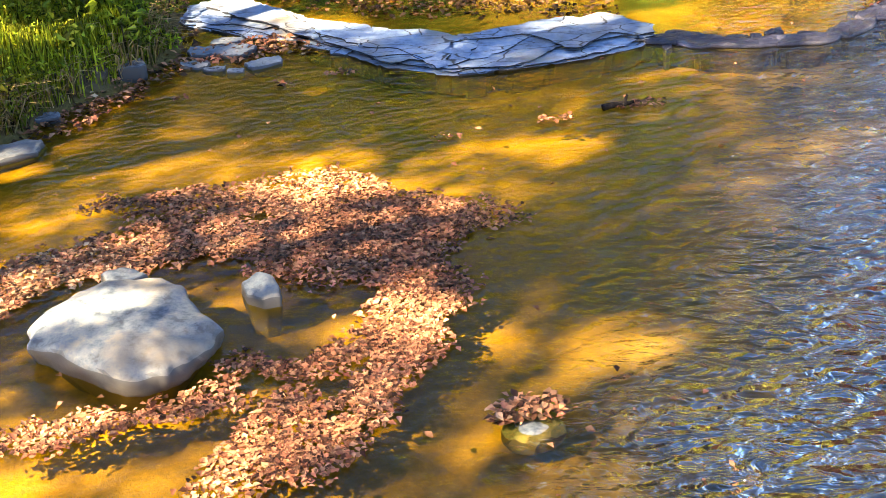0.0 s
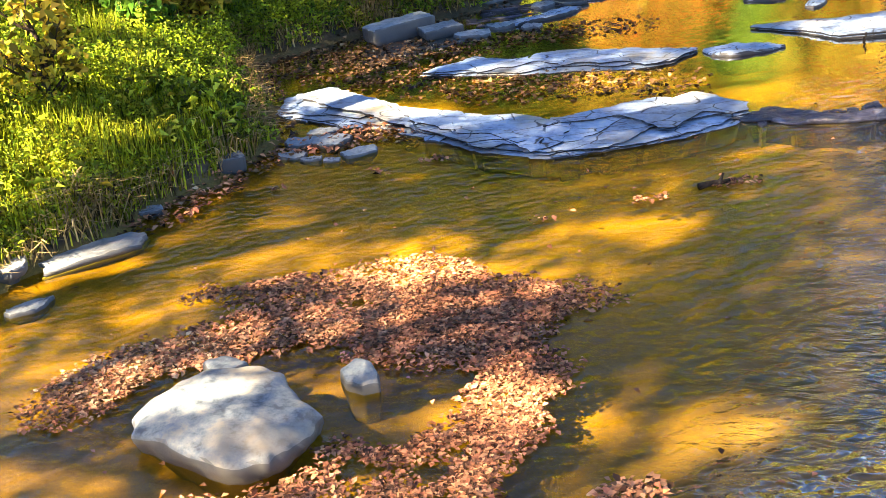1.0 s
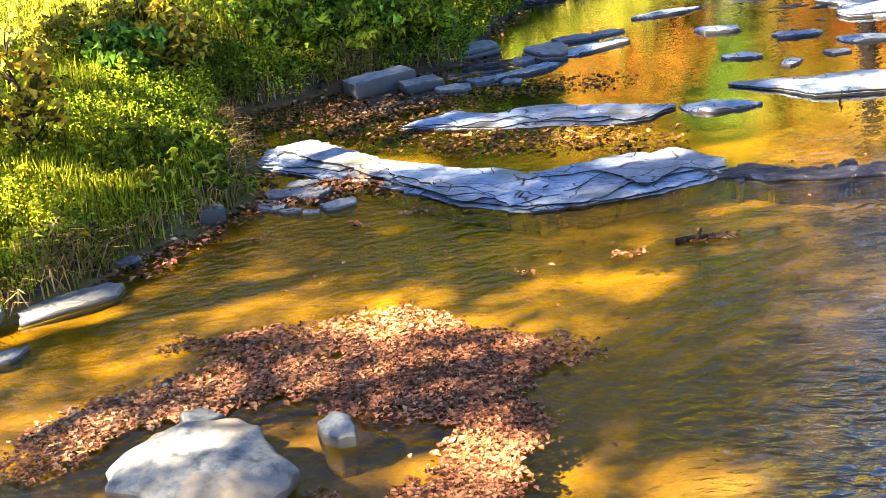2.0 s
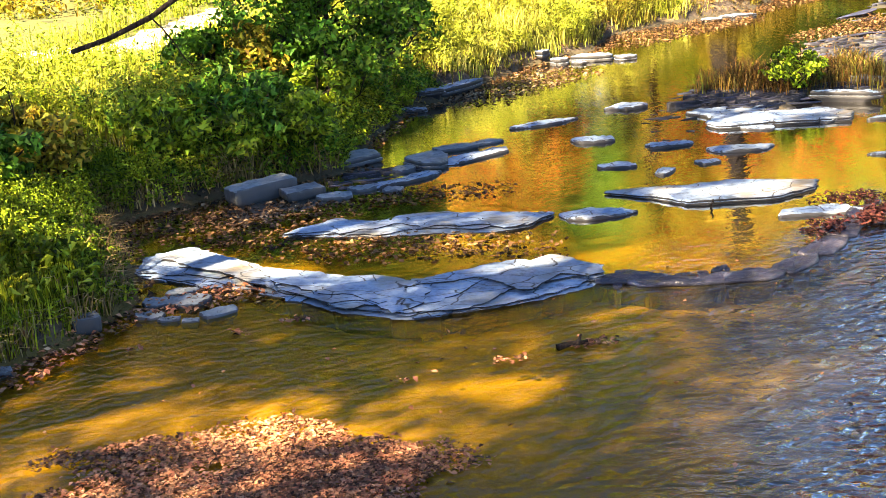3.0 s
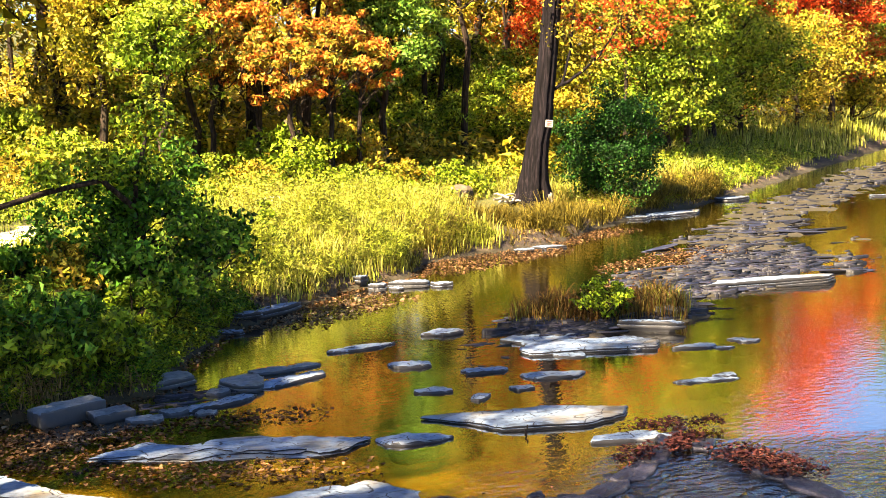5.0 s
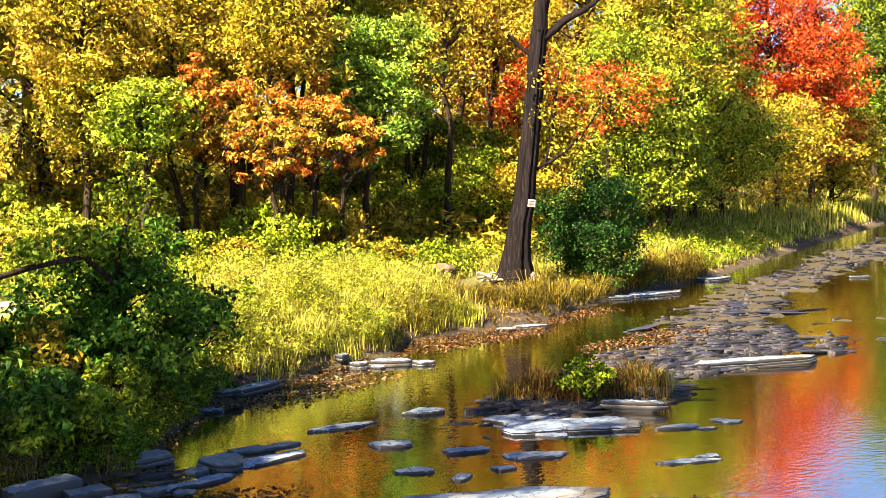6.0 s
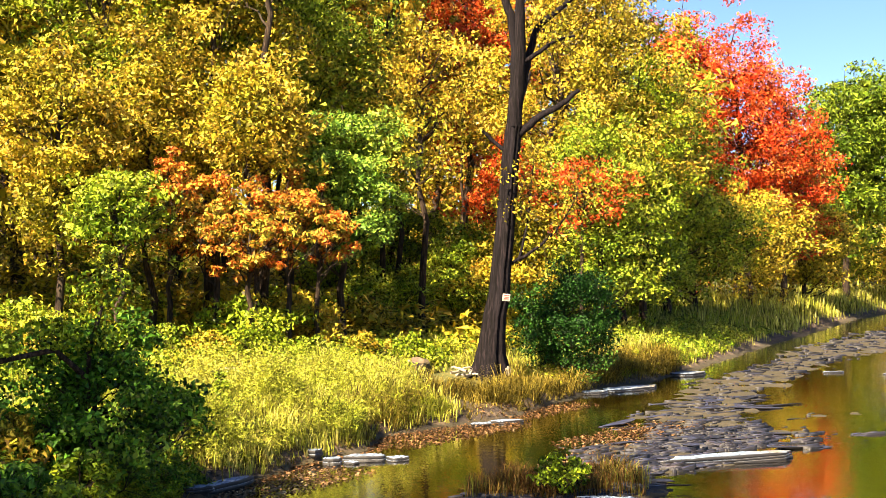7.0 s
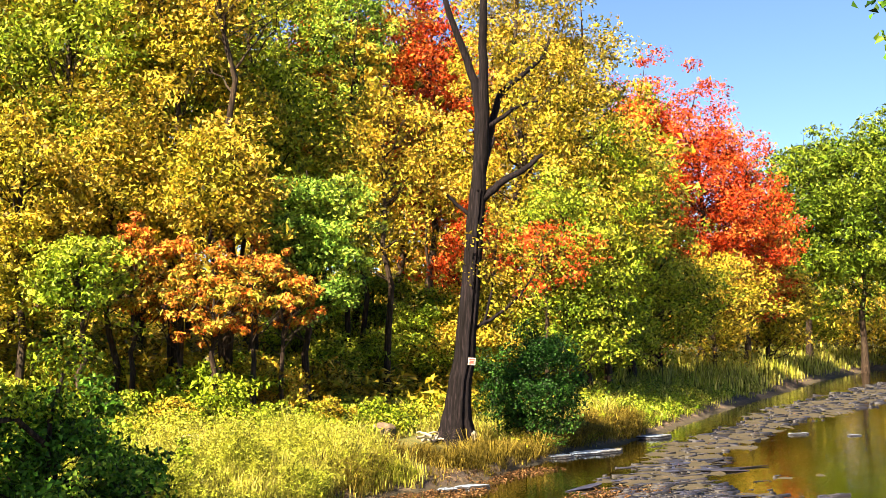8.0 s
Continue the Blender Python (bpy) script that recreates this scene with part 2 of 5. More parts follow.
LIME = leaf_material("lime_leaves", [(0.08, 0.16, 0.012), (0.2, 0.3, 0.02), (0.36, 0.41, 0.04), (0.52, 0.44, 0.05)])
GOLD = leaf_material("gold_leaves", [(0.3, 0.3, 0.03), (0.46, 0.4, 0.04), (0.56, 0.38, 0.04), (0.54, 0.27, 0.04)])
OLIVE = leaf_material("olive_leaves", [(0.13, 0.14, 0.012), (0.29, 0.27, 0.02), (0.43, 0.36, 0.035), (0.53, 0.32, 0.035), (0.54, 0.46, 0.1)])
ORANGE = leaf_material("orange_leaves", [(0.3, 0.32, 0.045), (0.46, 0.33, 0.04), (0.58, 0.2, 0.03), (0.52, 0.09, 0.02), (0.38, 0.33, 0.05)])
RED = leaf_material("red_leaves", [(0.42, 0.03, 0.01), (0.64, 0.06, 0.015), (0.66, 0.12, 0.025), (0.58, 0.21, 0.04)])
BRIGHT = leaf_material("bright_green_leaves", [(0.08, 0.2, 0.025), (0.16, 0.31, 0.04), (0.27, 0.39, 0.05), (0.42, 0.44, 0.05)])
MOSS = leaf_material("dull_green_leaves", [(0.05, 0.11, 0.01), (0.13, 0.21, 0.015), (0.26, 0.31, 0.03)])
DARK = leaf_material("dark_green_leaves", [(0.006, 0.032, 0.005), (0.012, 0.055, 0.007), (0.025, 0.085, 0.01), (0.08, 0.16, 0.025)], 0.15)
DEEP = leaf_material("deep_green_leaves", [(0.03, 0.11, 0.01), (0.06, 0.17, 0.014), (0.11, 0.24, 0.02), (0.22, 0.3, 0.03)])
FALLEN = leaf_material("fallen_leaves", [(0.14, 0.05, 0.03), (0.32, 0.12, 0.065), (0.42, 0.21, 0.11), (0.26, 0.085, 0.05), (0.5, 0.34, 0.2)], 0.1, 0.6)
FALLEN_RED = leaf_material("fallen_red_leaves", [(0.025, 0.009, 0.01), (0.06, 0.016, 0.016), (0.1, 0.035, 0.022)], 0.1, 0.6)
MEADOW = leaf_material("meadow_grass", [(0.22, 0.26, 0.025), (0.4, 0.42, 0.06), (0.54, 0.48, 0.14), (0.3, 0.36, 0.03)], 0.4)
REED = leaf_material("green_grass", [(0.12, 0.2, 0.01), (0.26, 0.33, 0.018), (0.37, 0.38, 0.03)], 0.4)
LITTER = leaf_material("leaf_litter", [(0.04, 0.02, 0.01), (0.1, 0.05, 0.02), (0.22, 0.12, 0.055), (0.06, 0.03, 0.013), (0.36, 0.26, 0.15)], 0.05, 0.6)
SAND = rough_material("dry_sand", [(0.3, (0.42, 0.36, 0.26)), (0.7, (0.62, 0.56, 0.44))], 9.0, (0.3, 0.22, 0.13), 1.5, (0.55, 0.7), 0.4, 30, 0.95)
TUSSOCK = leaf_material("tussock_grass", [(0.09, 0.08, 0.012), (0.2, 0.16, 0.025), (0.32, 0.24, 0.05)], 0.2)
GOLDENROD = leaf_material("goldenrod_leaves", [(0.18, 0.24, 0.02), (0.36, 0.39, 0.045), (0.46, 0.45, 0.08)], 0.35)
RUSSET = leaf_material("russet_grass", [(0.1, 0.05, 0.015), (0.22, 0.11, 0.03), (0.2, 0.17, 0.03), (0.12, 0.2, 0.02)], 0.25)
STRAW = leaf_material("dry_grass", [(0.16, 0.1, 0.04), (0.34, 0.24, 0.1), (0.45, 0.35, 0.17)], 0.25)


# ---------------------------------------------------------------- builders
def mesh_object(name, verts, faces, mat, parent=None, label="", smooth=False):
    me = bpy.data.meshes.new(name)
    verts, faces = np.asarray(verts, np.float32), np.asarray(faces, np.int32)
    me.vertices.add(len(verts))
    me.vertices.foreach_set("co", verts.ravel())
    k = faces.shape[1]
    me.loops.add(faces.size)
    me.loops.foreach_set("vertex_index", faces.ravel())
    me.polygons.add(len(faces))
    me.polygons.foreach_set("loop_start", np.arange(len(faces), dtype=np.int32) * k)
    me.update(calc_edges=True)
    if smooth:
        me.polygons.foreach_set("use_smooth", np.ones(len(faces), bool))
    me.materials.append(mat)
    ob = new(name, me)
    ob.parent = parent
    if label:
        tagged(ob, label)
    return ob


def part(name, bm, mat, parent=None, label="", smooth=False):
    me = bpy.data.meshes.new(name)
    bm.normal_update()
    for f in bm.faces:
        f.smooth = smooth
    bm.to_mesh(me)
    bm.free()
    me.materials.append(mat)
    ob = new(name, me)
    ob.parent = parent
    if label:
        tagged(ob, label)
    return ob


def thing(name, at, label, category, group="", kind=""):
    ob = new(name)
    ob.empty_display_size = 0.2
    ob.location = at
    return tagged(ob, label, category, group, kind)


def smoothstep(a, b, v):
    t = np.clip((v - a) / (b - a), 0, 1)
    return t * t * (3 - 2 * t)


def ripple(x, y, s, seed=0.0):
    """Cheap uneven field between about -1 and 1, with waves about s metres long."""
    k = 6.283 / s
    return (np.sin(k * (x * 0.8 + y * 0.55) + seed) + np.sin(k * 1.37 * (x * -0.35 + y * 0.9) + 1.7 * seed + 2) + np.sin(k * 1.93 * (x * 0.95 - y * 0.4) + 2.3 * seed + 4)) / 3


def leaf_mesh(points, ups, size, rng, long=1.6, fold=0.25, simple=False):
    """Leaf blades: diamonds folded along the midrib, one island a leaf; far off, single pointed blades."""
    n = len(points)
    a = rng.normal(size=(n, 3))
    a -= (a * ups).sum(1)[:, None] * ups
    a /= np.linalg.norm(a, axis=1)[:, None] + 1e-9
    b = np.cross(ups, a)
    s = (size * rng.uniform(0.6, 1.3, n))[:, None]
    base, tip = points - a * s * 0.5, points + a * s * 0.5 - ups * s * rng.uniform(0, 0.3, (n, 1))
    if simple:
        s = s * rng.uniform(0.75, 1.2, (n, 1))
        skew = rng.uniform(-0.35, 0.35, (n, 1))
        foot, tip = points - a * s * 0.3 + ups * s * fold, points + a * s * 0.75 + b * s * skew
        verts = np.stack([foot - b * s * 0.42 / long * 1.3, foot + b * s * 0.42 / long * 1.3 + a * s * skew, tip], 1).reshape(-1, 3)
        return verts, np.arange(n)[:, None] * 3 + (0, 1, 2)
    lift = ups * s * fold
    l, r = points + b * s * 0.5 / long + lift - a * s * 0.06, points - b * s * 0.5 / long + lift - a * s * 0.06
    verts = np.stack([base, r, tip, l], 1).reshape(-1, 3)
    q = np.arange(n)[:, None] * 4
    return verts, np.concatenate([q + (0, 1, 2), q + (0, 2, 3)], 0)


def unit(v):
    return v / (np.linalg.norm(v, axis=-1, keepdims=True) + 1e-9)


def tube(line, radii, sides=7, flare=None, ribs=None):
    """A tapered limb along a line: vertices and quads."""
    line, verts = np.asarray(line, float), []
    way = unit(np.gradient(line, axis=0))
    side = unit(np.cross(way, (0.31, 0.95, 0.11)))
    other = np.cross(way, side)
    for i, (p, r) in enumerate(zip(line, radii)):
        for j in range(sides):
            w = 6.2832 * j / sides
            k = r * (1 + (0 if ribs is None else ribs[j]) + (flare[i] * math.sin(5 * w + 1) if flare is not None else 0))
            verts.append(p + k * (math.cos(w) * side[i] + math.sin(w) * other[i]))
    faces = [(i * sides + j, i * sides + (j + 1) % sides, (i + 1) * sides + (j + 1) % sides, (i + 1) * sides + j) for i in range(len(line) - 1) for j in range(sides)]
    return verts, faces


def bent(p, q, steps, wobble, rng, sag=0.0):
    t = np.linspace(0, 1, steps)[:, None]
    line = p + (q - p) * t
    line[1:-1] += rng.normal(size=(steps - 2, 3)) * wobble * np.linalg.norm(q - p)
    line[:, 2] += sag * np.linalg.norm(q - p) * (t[:, 0] ** 2 - t[:, 0])
    return line


def joined(pieces):
    verts, faces, at = [], [], 0
    for v, f in pieces:
        verts.append(np.asarray(v))
        faces.append(np.asarray(f) + at)
        at += len(v)
    return np.concatenate(verts), np.concatenate(faces)


def crown_points(rng, ends, leaves, blob):
    """Leaves in clumps round the twig ends, thinner towards each clump's heart."""
    pick = rng.integers(0, len(ends), leaves)
    size = (blob * rng.uniform(0.55, 1.25, len(ends)))[pick][:, None]
    off = unit(rng.normal(size=(leaves, 3))) * rng.uniform(0.1, 1.0, (leaves, 1)) ** 0.55
    ups = unit(off * 0.7 + (0, 0, 0.45) + rng.normal(size=(leaves, 3)) * 0.75)
    return ends[pick] + off * (1.0, 1.0, 0.6) * size, ups


def tree(name, at, height, radius, girth, mat, label, seed, leaves=9000, size=0.14, low=0.3, lean=(0, 0), limbs=14, group="", blob=0.55, category="tree", sides=7, clumps=190, bare=0.0, gaps=None, simple=False, lumpy=1.0):
    """A tapered trunk with limbs and twigs, and an uneven crown of leaf clumps round the twig ends."""
    rng = np.random.default_rng(seed)
    root = thing(name, at, label, category, group)
    peak = np.array([lean[0], lean[1], height * 0.93])
    trunk = bent(np.array([0, 0, -0.25]), peak, 9, 0.012, rng)
    trunk[:3, :2] *= 0.6
    k = np.linspace(0, 1, 9)
    r = girth * (1 - k) ** 0.8 + min(0.015, girth * 0.25)
    r[0] *= 1.35
    pieces = [tube(trunk, r, sides)]
    # clump centres: a lumpy egg, fuller near its skin
    d = unit(rng.normal(size=(clumps, 3)))
    lump = 0.78 + 0.06 * (1 - lumpy) + lumpy * (0.24 * np.sin(3 * np.arctan2(d[:, 1], d[:, 0]) + seed) + 0.2 * np.sin(5 * d[:, 2] + 2 * seed)) + rng.normal(size=clumps) * 0.12
    u = rng.uniform(0.25, 1, clumps) ** 0.5
    mid, half = height * (1 + low) / 2, height * (1 - low) / 2
    ends = np.column_stack([d[:, 0] * radius * lump * u, d[:, 1] * radius * lump * u, mid + d[:, 2] * half * np.clip(lump, 0.75, 1.15) * u])
    slim = 1 - 0.3 * np.clip((ends[:, 2] - mid) / half, 0, 1) ** 1.5
    ends[:, :2] *= slim[:, None]
    ends[:, 0] += lean[0] * ends[:, 2] / height
    ends[:, 1] += lean[1] * ends[:, 2] / height
    order = np.argsort(rng.uniform(size=clumps))[:limbs * 3]
    for i, e in enumerate(ends[order]):
        h = np.clip((e[2] - 0.45 * math.hypot(e[0], e[1])) / height, low * 0.7, 0.88)
        p = np.array([np.interp(h, k, trunk[:, c]) for c in range(3)])
        r0 = girth * (0.42 if i < limbs else 0.2) * (1 - h) ** 0.6 + 0.01
        line = bent(p, e, 6, 0.03, rng, 0.15)
        pieces.append(tube(line, np.linspace(r0, 0.008, 6), 5 if i < limbs else 3))
        for j in range(2):
            q = line[3] + (e - p) * 0.35 * rng.uniform(0.5, 1) + rng.normal(size=3) * 0.16 * np.linalg.norm(e - p)
            pieces.append(tube(bent(line[3], q, 4, 0.04, rng), np.linspace(r0 * 0.35, 0.004, 4), 3))
    v, f = joined(pieces)
    mesh_object("trunk", v, f, BARK, root, smooth=True)
    ends = ends[int(bare * clumps):]
    pts, ups = crown_points(rng, ends, leaves, blob * radius * 0.36)
    pts[:, 2] = np.maximum(pts[:, 2], 0.1)
    if gaps:  # leaves left out so that given patches of the stream stay sunlit
        foot = pts + np.array(at)
        foot = foot - np.array(to_sun) * (foot[:, 2:3] / to_sun.z)
        open_to = near_to(gaps, foot[:, 0], foot[:, 1]) + 0.12 * ripple(foot[:, 0], foot[:, 1], 0.7, 4) + rng.normal(size=len(pts)) * 0.05
        pts, ups = pts[open_to < 0], ups[open_to < 0]
    v, f = leaf_mesh(pts, ups, size, rng, simple=simple)
    mesh_object("crown", v, f, mat, root)
    return root


def grass(name, area, count, height, mat, label, seed, width=0.012, bow=0.35, clump=0.35, category="grass", edge_low=True):
    """Blades in clumps over the ground; area(rng, n) gives places in the plan."""
    rng = np.random.default_rng(seed)
    tufts = area(rng, max(1, count // 40))
    p = tufts[rng.integers(0, len(tufts), count)] + rng.normal(size=(count, 2)) * clump * 0.5
    p = p[keep_off_water(p)]
    n = len(p)
    z = ground_z(p[:, 0], p[:, 1]) - 0.02
    hump = 0.72 + 0.3 * ripple(p[:, 0], p[:, 1], 1.7, seed) + 0.3 * ripple(p[:, 0], p[:, 1], 4.1, seed + 1)
    h = height * hump * rng.uniform(0.45, 1.15, n) * (0.35 + 0.65 * smoothstep(0, 1.6, side_of(BANK, p[:, 0], p[:, 1])) if edge_low else 1.0)
    w = rng.uniform(0, 6.2832, n)
    d = np.stack([np.cos(w), np.sin(w), 0 * w], 1)
    s = np.stack([-np.sin(w), np.cos(w), 0 * w], 1)
    out = (bow * rng.uniform(0.2, 1.2, n) * h)[:, None]
    base = np.column_stack([p, z])
    mid = base + d * out * 0.35 + np.column_stack([0 * h, 0 * h, h * 0.6])
    tip = base + d * out + np.column_stack([0 * h, 0 * h, h * (1 - 0.35 * bow)])
    wd = (width * rng.uniform(0.6, 1.4, n))[:, None] * s
    verts = np.stack([base - wd * 0.5, base + wd * 0.5, mid + wd * 0.5, mid - wd * 0.5, tip], 1).reshape(-1, 3)
    q = np.arange(n)[:, None] * 5
    faces = np.concatenate([q + (0, 1, 2), q + (0, 2, 3), q + (3, 2, 4)], 0)
    return tagged(mesh_object(name, verts, faces, mat), label, category, kind="stuff")


def weeds(name, area, count, height, mat, label, seed, leaf=0.06, per=26, category="weeds", simple=False):
    """Stems set with small leaves, for goldenrod and the like."""
    rng = np.random.default_rng(seed)
    p = area(rng, count)
    p = p[keep_off_water(p)]
    n = len(p)
    z = ground_z(p[:, 0], p[:, 1])
    h = height * rng.uniform(0.6, 1.15, n) * np.clip(0.75 + 0.3 * ripple(p[:, 0], p[:, 1], 1.3, seed) + 0.4 * ripple(p[:, 0], p[:, 1], 3.7, seed + 2), 0.25, 1.5) * (0.4 + 0.6 * smoothstep(0, 1.6, side_of(BANK, p[:, 0], p[:, 1])))
    lean = rng.normal(size=(n, 2)) * 0.16 * h[:, None]
    u = rng.uniform(0.12, 1.0, (n, per))
    pts = np.stack([p[:, 0, None] + lean[:, 0, None] * u ** 2, p[:, 1, None] + lean[:, 1, None] * u ** 2, z[:, None] + h[:, None] * u], 2).reshape(-1, 3)
    off = rng.normal(size=pts.shape) * (1, 1, 0.3) * leaf * 0.7
    ups = unit(rng.normal(size=pts.shape) * 0.6 + (0, 0, 0.8))
    v, f = leaf_mesh(pts + off, ups, leaf, rng, 2.2 if simple else 2.6, simple=simple)
    base = np.column_stack([p, z - 0.02])
    tip = base + np.column_stack([lean, h])
    w = np.array([0.006, 0, 0])
    sv = np.stack([base - w, base + w, tip], 1).reshape(-1, 3)
    sf = np.arange(n)[:, None] * 3 + (0, 1, 2)
    v, f = joined([(v, f), (sv, sf)])
    return tagged(mesh_object(name, v, f, mat), label, category, kind="stuff")


def broken_outline(rng, length, width, corners, sides, rough, shape=None):
    """The outline of a broken flag: straight runs between uneven corners, chipped a little."""
    w = (np.arange(corners) + rng.uniform(-0.28, 0.28, corners)) * 6.2832 / corners
    r = 1 + rng.normal(size=corners) * rough
    cx = np.sign(np.cos(w)) * np.abs(np.cos(w)) ** 0.75 * r
    cy = np.sign(np.sin(w)) * np.abs(np.sin(w)) ** 0.75 * r
    if shape is not None:  # given corners: degrees and reach
        w, r = np.radians(np.array(shape)[:, 0]), np.array(shape)[:, 1]
        cx, cy, corners, length, width = np.cos(w) * r, np.sin(w) * r, len(r), 2, 2
    t = np.linspace(0, corners, sides, endpoint=False)
    i, u = t.astype(int), t % 1
    x = cx[i] * (1 - u) + cx[(i + 1) % corners] * u
    y = cy[i] * (1 - u) + cy[(i + 1) % corners] * u
    chip = 1 + rng.normal(size=sides) * 0.018
    return x * chip * length / 2, y * chip * width / 2


def slab_mesh(length, width, thick, seed, layers=3, sides=40, rough=0.12, tilt=0.0, corners=10, dome=0.0, step=0.015, shape=None, uneven=0.0, skirt=0.0, dip=0.0):
    """A flat stone: a broken outline, beds that step in and out with dark gaps, a worn rim and an uneven top."""
    rng = np.random.default_rng(seed)
    ox, oy = broken_outline(rng, length, width, corners, sides, rough, shape)
    across = math.hypot(length, width) / 2
    w = np.arctan2(oy, ox)
    edge = min(0.022, thick * 0.2)
    lift = lambda x, y: uneven * (ripple(x, y, 0.75, seed) + 0.6 * ripple(x, y, 0.3, seed + 3))
    verts = [(0, 0, thick + dome + lift(0.0, 0.0))]
    for s in (0.2, 0.4, 0.6, 0.76, 0.88, 0.97):
        dz = (ripple(ox * s, oy * s, across * 0.9, seed) * 0.6 + rng.normal(size=sides) * 0.35) * min(thick * 0.1, 0.014)
        for j in range(sides):
            verts.append((ox[j] * s, oy[j] * s, thick + dz[j] + dome * (1 - s * s) + lift(ox[j] * s, oy[j] * s)))
    rings = []
    foot = min(0.06, thick * 0.4)
    bed = (thick - foot - edge) / layers
    grow = np.ones(sides)
    for i in range(layers):
        a = thick - edge - bed * i
        rings += [(grow, a), (grow * (1 - 0.012), a - bed * 0.78)]
        if i < layers - 1:
            rings.append((grow * 0.95, a - bed * 0.8))
            rings.append((grow * 0.95, a - bed * 0.98))
            k = rng.normal(size=3)
            grow = grow + (step / across) * (0.6 + np.sin(w * 2 + k[0] * 3) + 0.7 * np.sin(w * 5 + k[1] * 4)) + rng.normal(size=sides) * 0.008
    if skirt:
        rings.append((grow * skirt, -0.3))
    else:
        rings += [(grow * 0.9, foot - 0.01), (grow * 0.7, foot - 0.03), (grow * 0.55, -0.25)]
    for g, z in rings:
        for j in range(sides):
            verts.append((ox[j] * g[j], oy[j] * g[j], z + (lift(ox[j], oy[j]) if z > thick * 0.7 else 0)))
    faces = [(0, 1 + j, 1 + (j + 1) % sides) for j in range(sides)]
    for i in range(5 + len(rings)):
        for j in range(sides):
            a, b = 1 + i * sides + j, 1 + i * sides + (j + 1) % sides
            faces += [(a, a + sides, b + sides), (a, b + sides, b)]
    verts = np.array(verts)
    verts[:, 2] += verts[:, 0] * tilt - verts[:, 1] * dip
    return verts, faces


def slab(name, at, length, width, thick, yaw, seed, label, mat=None, layers=3, parent=None, tilt=0.0, group="", rough=0.12, corners=10, category="stone", shape=None, uneven=0.0, skirt=0.0, sides=40, dip=0.0):
    v, f = slab_mesh(length, width, thick, seed, layers, rough=rough, tilt=tilt, corners=corners, shape=shape, uneven=uneven, skirt=skirt, sides=sides, dip=dip)
    ob = mesh_object(name, v, f, mat or SLATE, parent)
    ob.location, ob.rotation_euler = at, (0, 0, radians(yaw))
    if not parent:
        tagged(ob, label, category, group)
    return ob


# ---------------------------------------------------------------- the lie of the land
BANK = np.array([(-8.0, -20), (-7.0, 2), (-5.6, 7.6), (-4.7, 9.2), (-4.2, 10.0), (-3.9, 10.9), (-3.35, 11.7), (-3.7, 13), (-4.5, 15.4), (-3.2, 16.6), (-1.6, 17.6), (-1.6, 19), (-1.0, 22),
                 (0.3, 24.3), (1.5, 26.6), (3.0, 28.2), (3.6, 30.6), (5.2, 32), (7.2, 33.2), (9, 36.2), (11.8, 40.5), (15, 43.8), (28, 63.5), (46, 90), (64, 113), (110, 140), (400, 230)])
FAR_BANK = np.array([(13, -30), (14, 5), (16.5, 18), (20, 25), (29, 36), (48, 56), (80, 85), (130, 118), (400, 190)])
BARS = [(2.9, 20.6, 4.6, 21.6, 0.9), (4.4, 19.9, 5.4, 22.0, 0.9), (5.8, 22.2, 8.6, 25.0, 1.5), (8.6, 26.0, 12, 29.6, 2.2), (11.0, 26.4, 14.6, 28.4, 0.9), (11.5, 31.5, 14.5, 37, 2.2), (14.5, 31.5, 16.8, 33.0, 0.8), (14.9, 38.5, 26.0, 54, 2.1), (27, 55, 54, 88, 3.0)]

ISLET = [(4.7, 21.6, 6.8, 21.9, 0.7)]


def side_of(line, x, y):
    """Distance from a line in the plan, positive on its left-hand side."""
    best, sign = np.full(np.shape(x), 1e9), np.ones(np.shape(x))
    for (ax, ay), (bx, by) in zip(line[:-1], line[1:]):
        dx, dy = bx - ax, by - ay
        t = np.clip(((x - ax) * dx + (y - ay) * dy) / (dx * dx + dy * dy), 0, 1)
        d = np.hypot(x - ax - t * dx, y - ay - t * dy)
        c = dx * (y - ay) - dy * (x - ax)
        nearer = d < best
        best, sign = np.where(nearer, d, best), np.where(nearer, np.where(c > 0, 1.0, -1.0), sign)
    return best * sign


def near_to(capsules, x, y):
    """How deep a place lies inside the nearest of some rounded strips (metres, negative outside)."""
    best = np.full(np.shape(x), -1e9)
    for ax, ay, bx, by, r in capsules:
        dx, dy = bx - ax, by - ay
        t = np.clip(((x - ax) * dx + (y - ay) * dy) / (dx * dx + dy * dy + 1e-9), 0, 1)
        best = np.maximum(best, r - np.hypot(x - ax - t * dx, y - ay - t * dy))
    return best


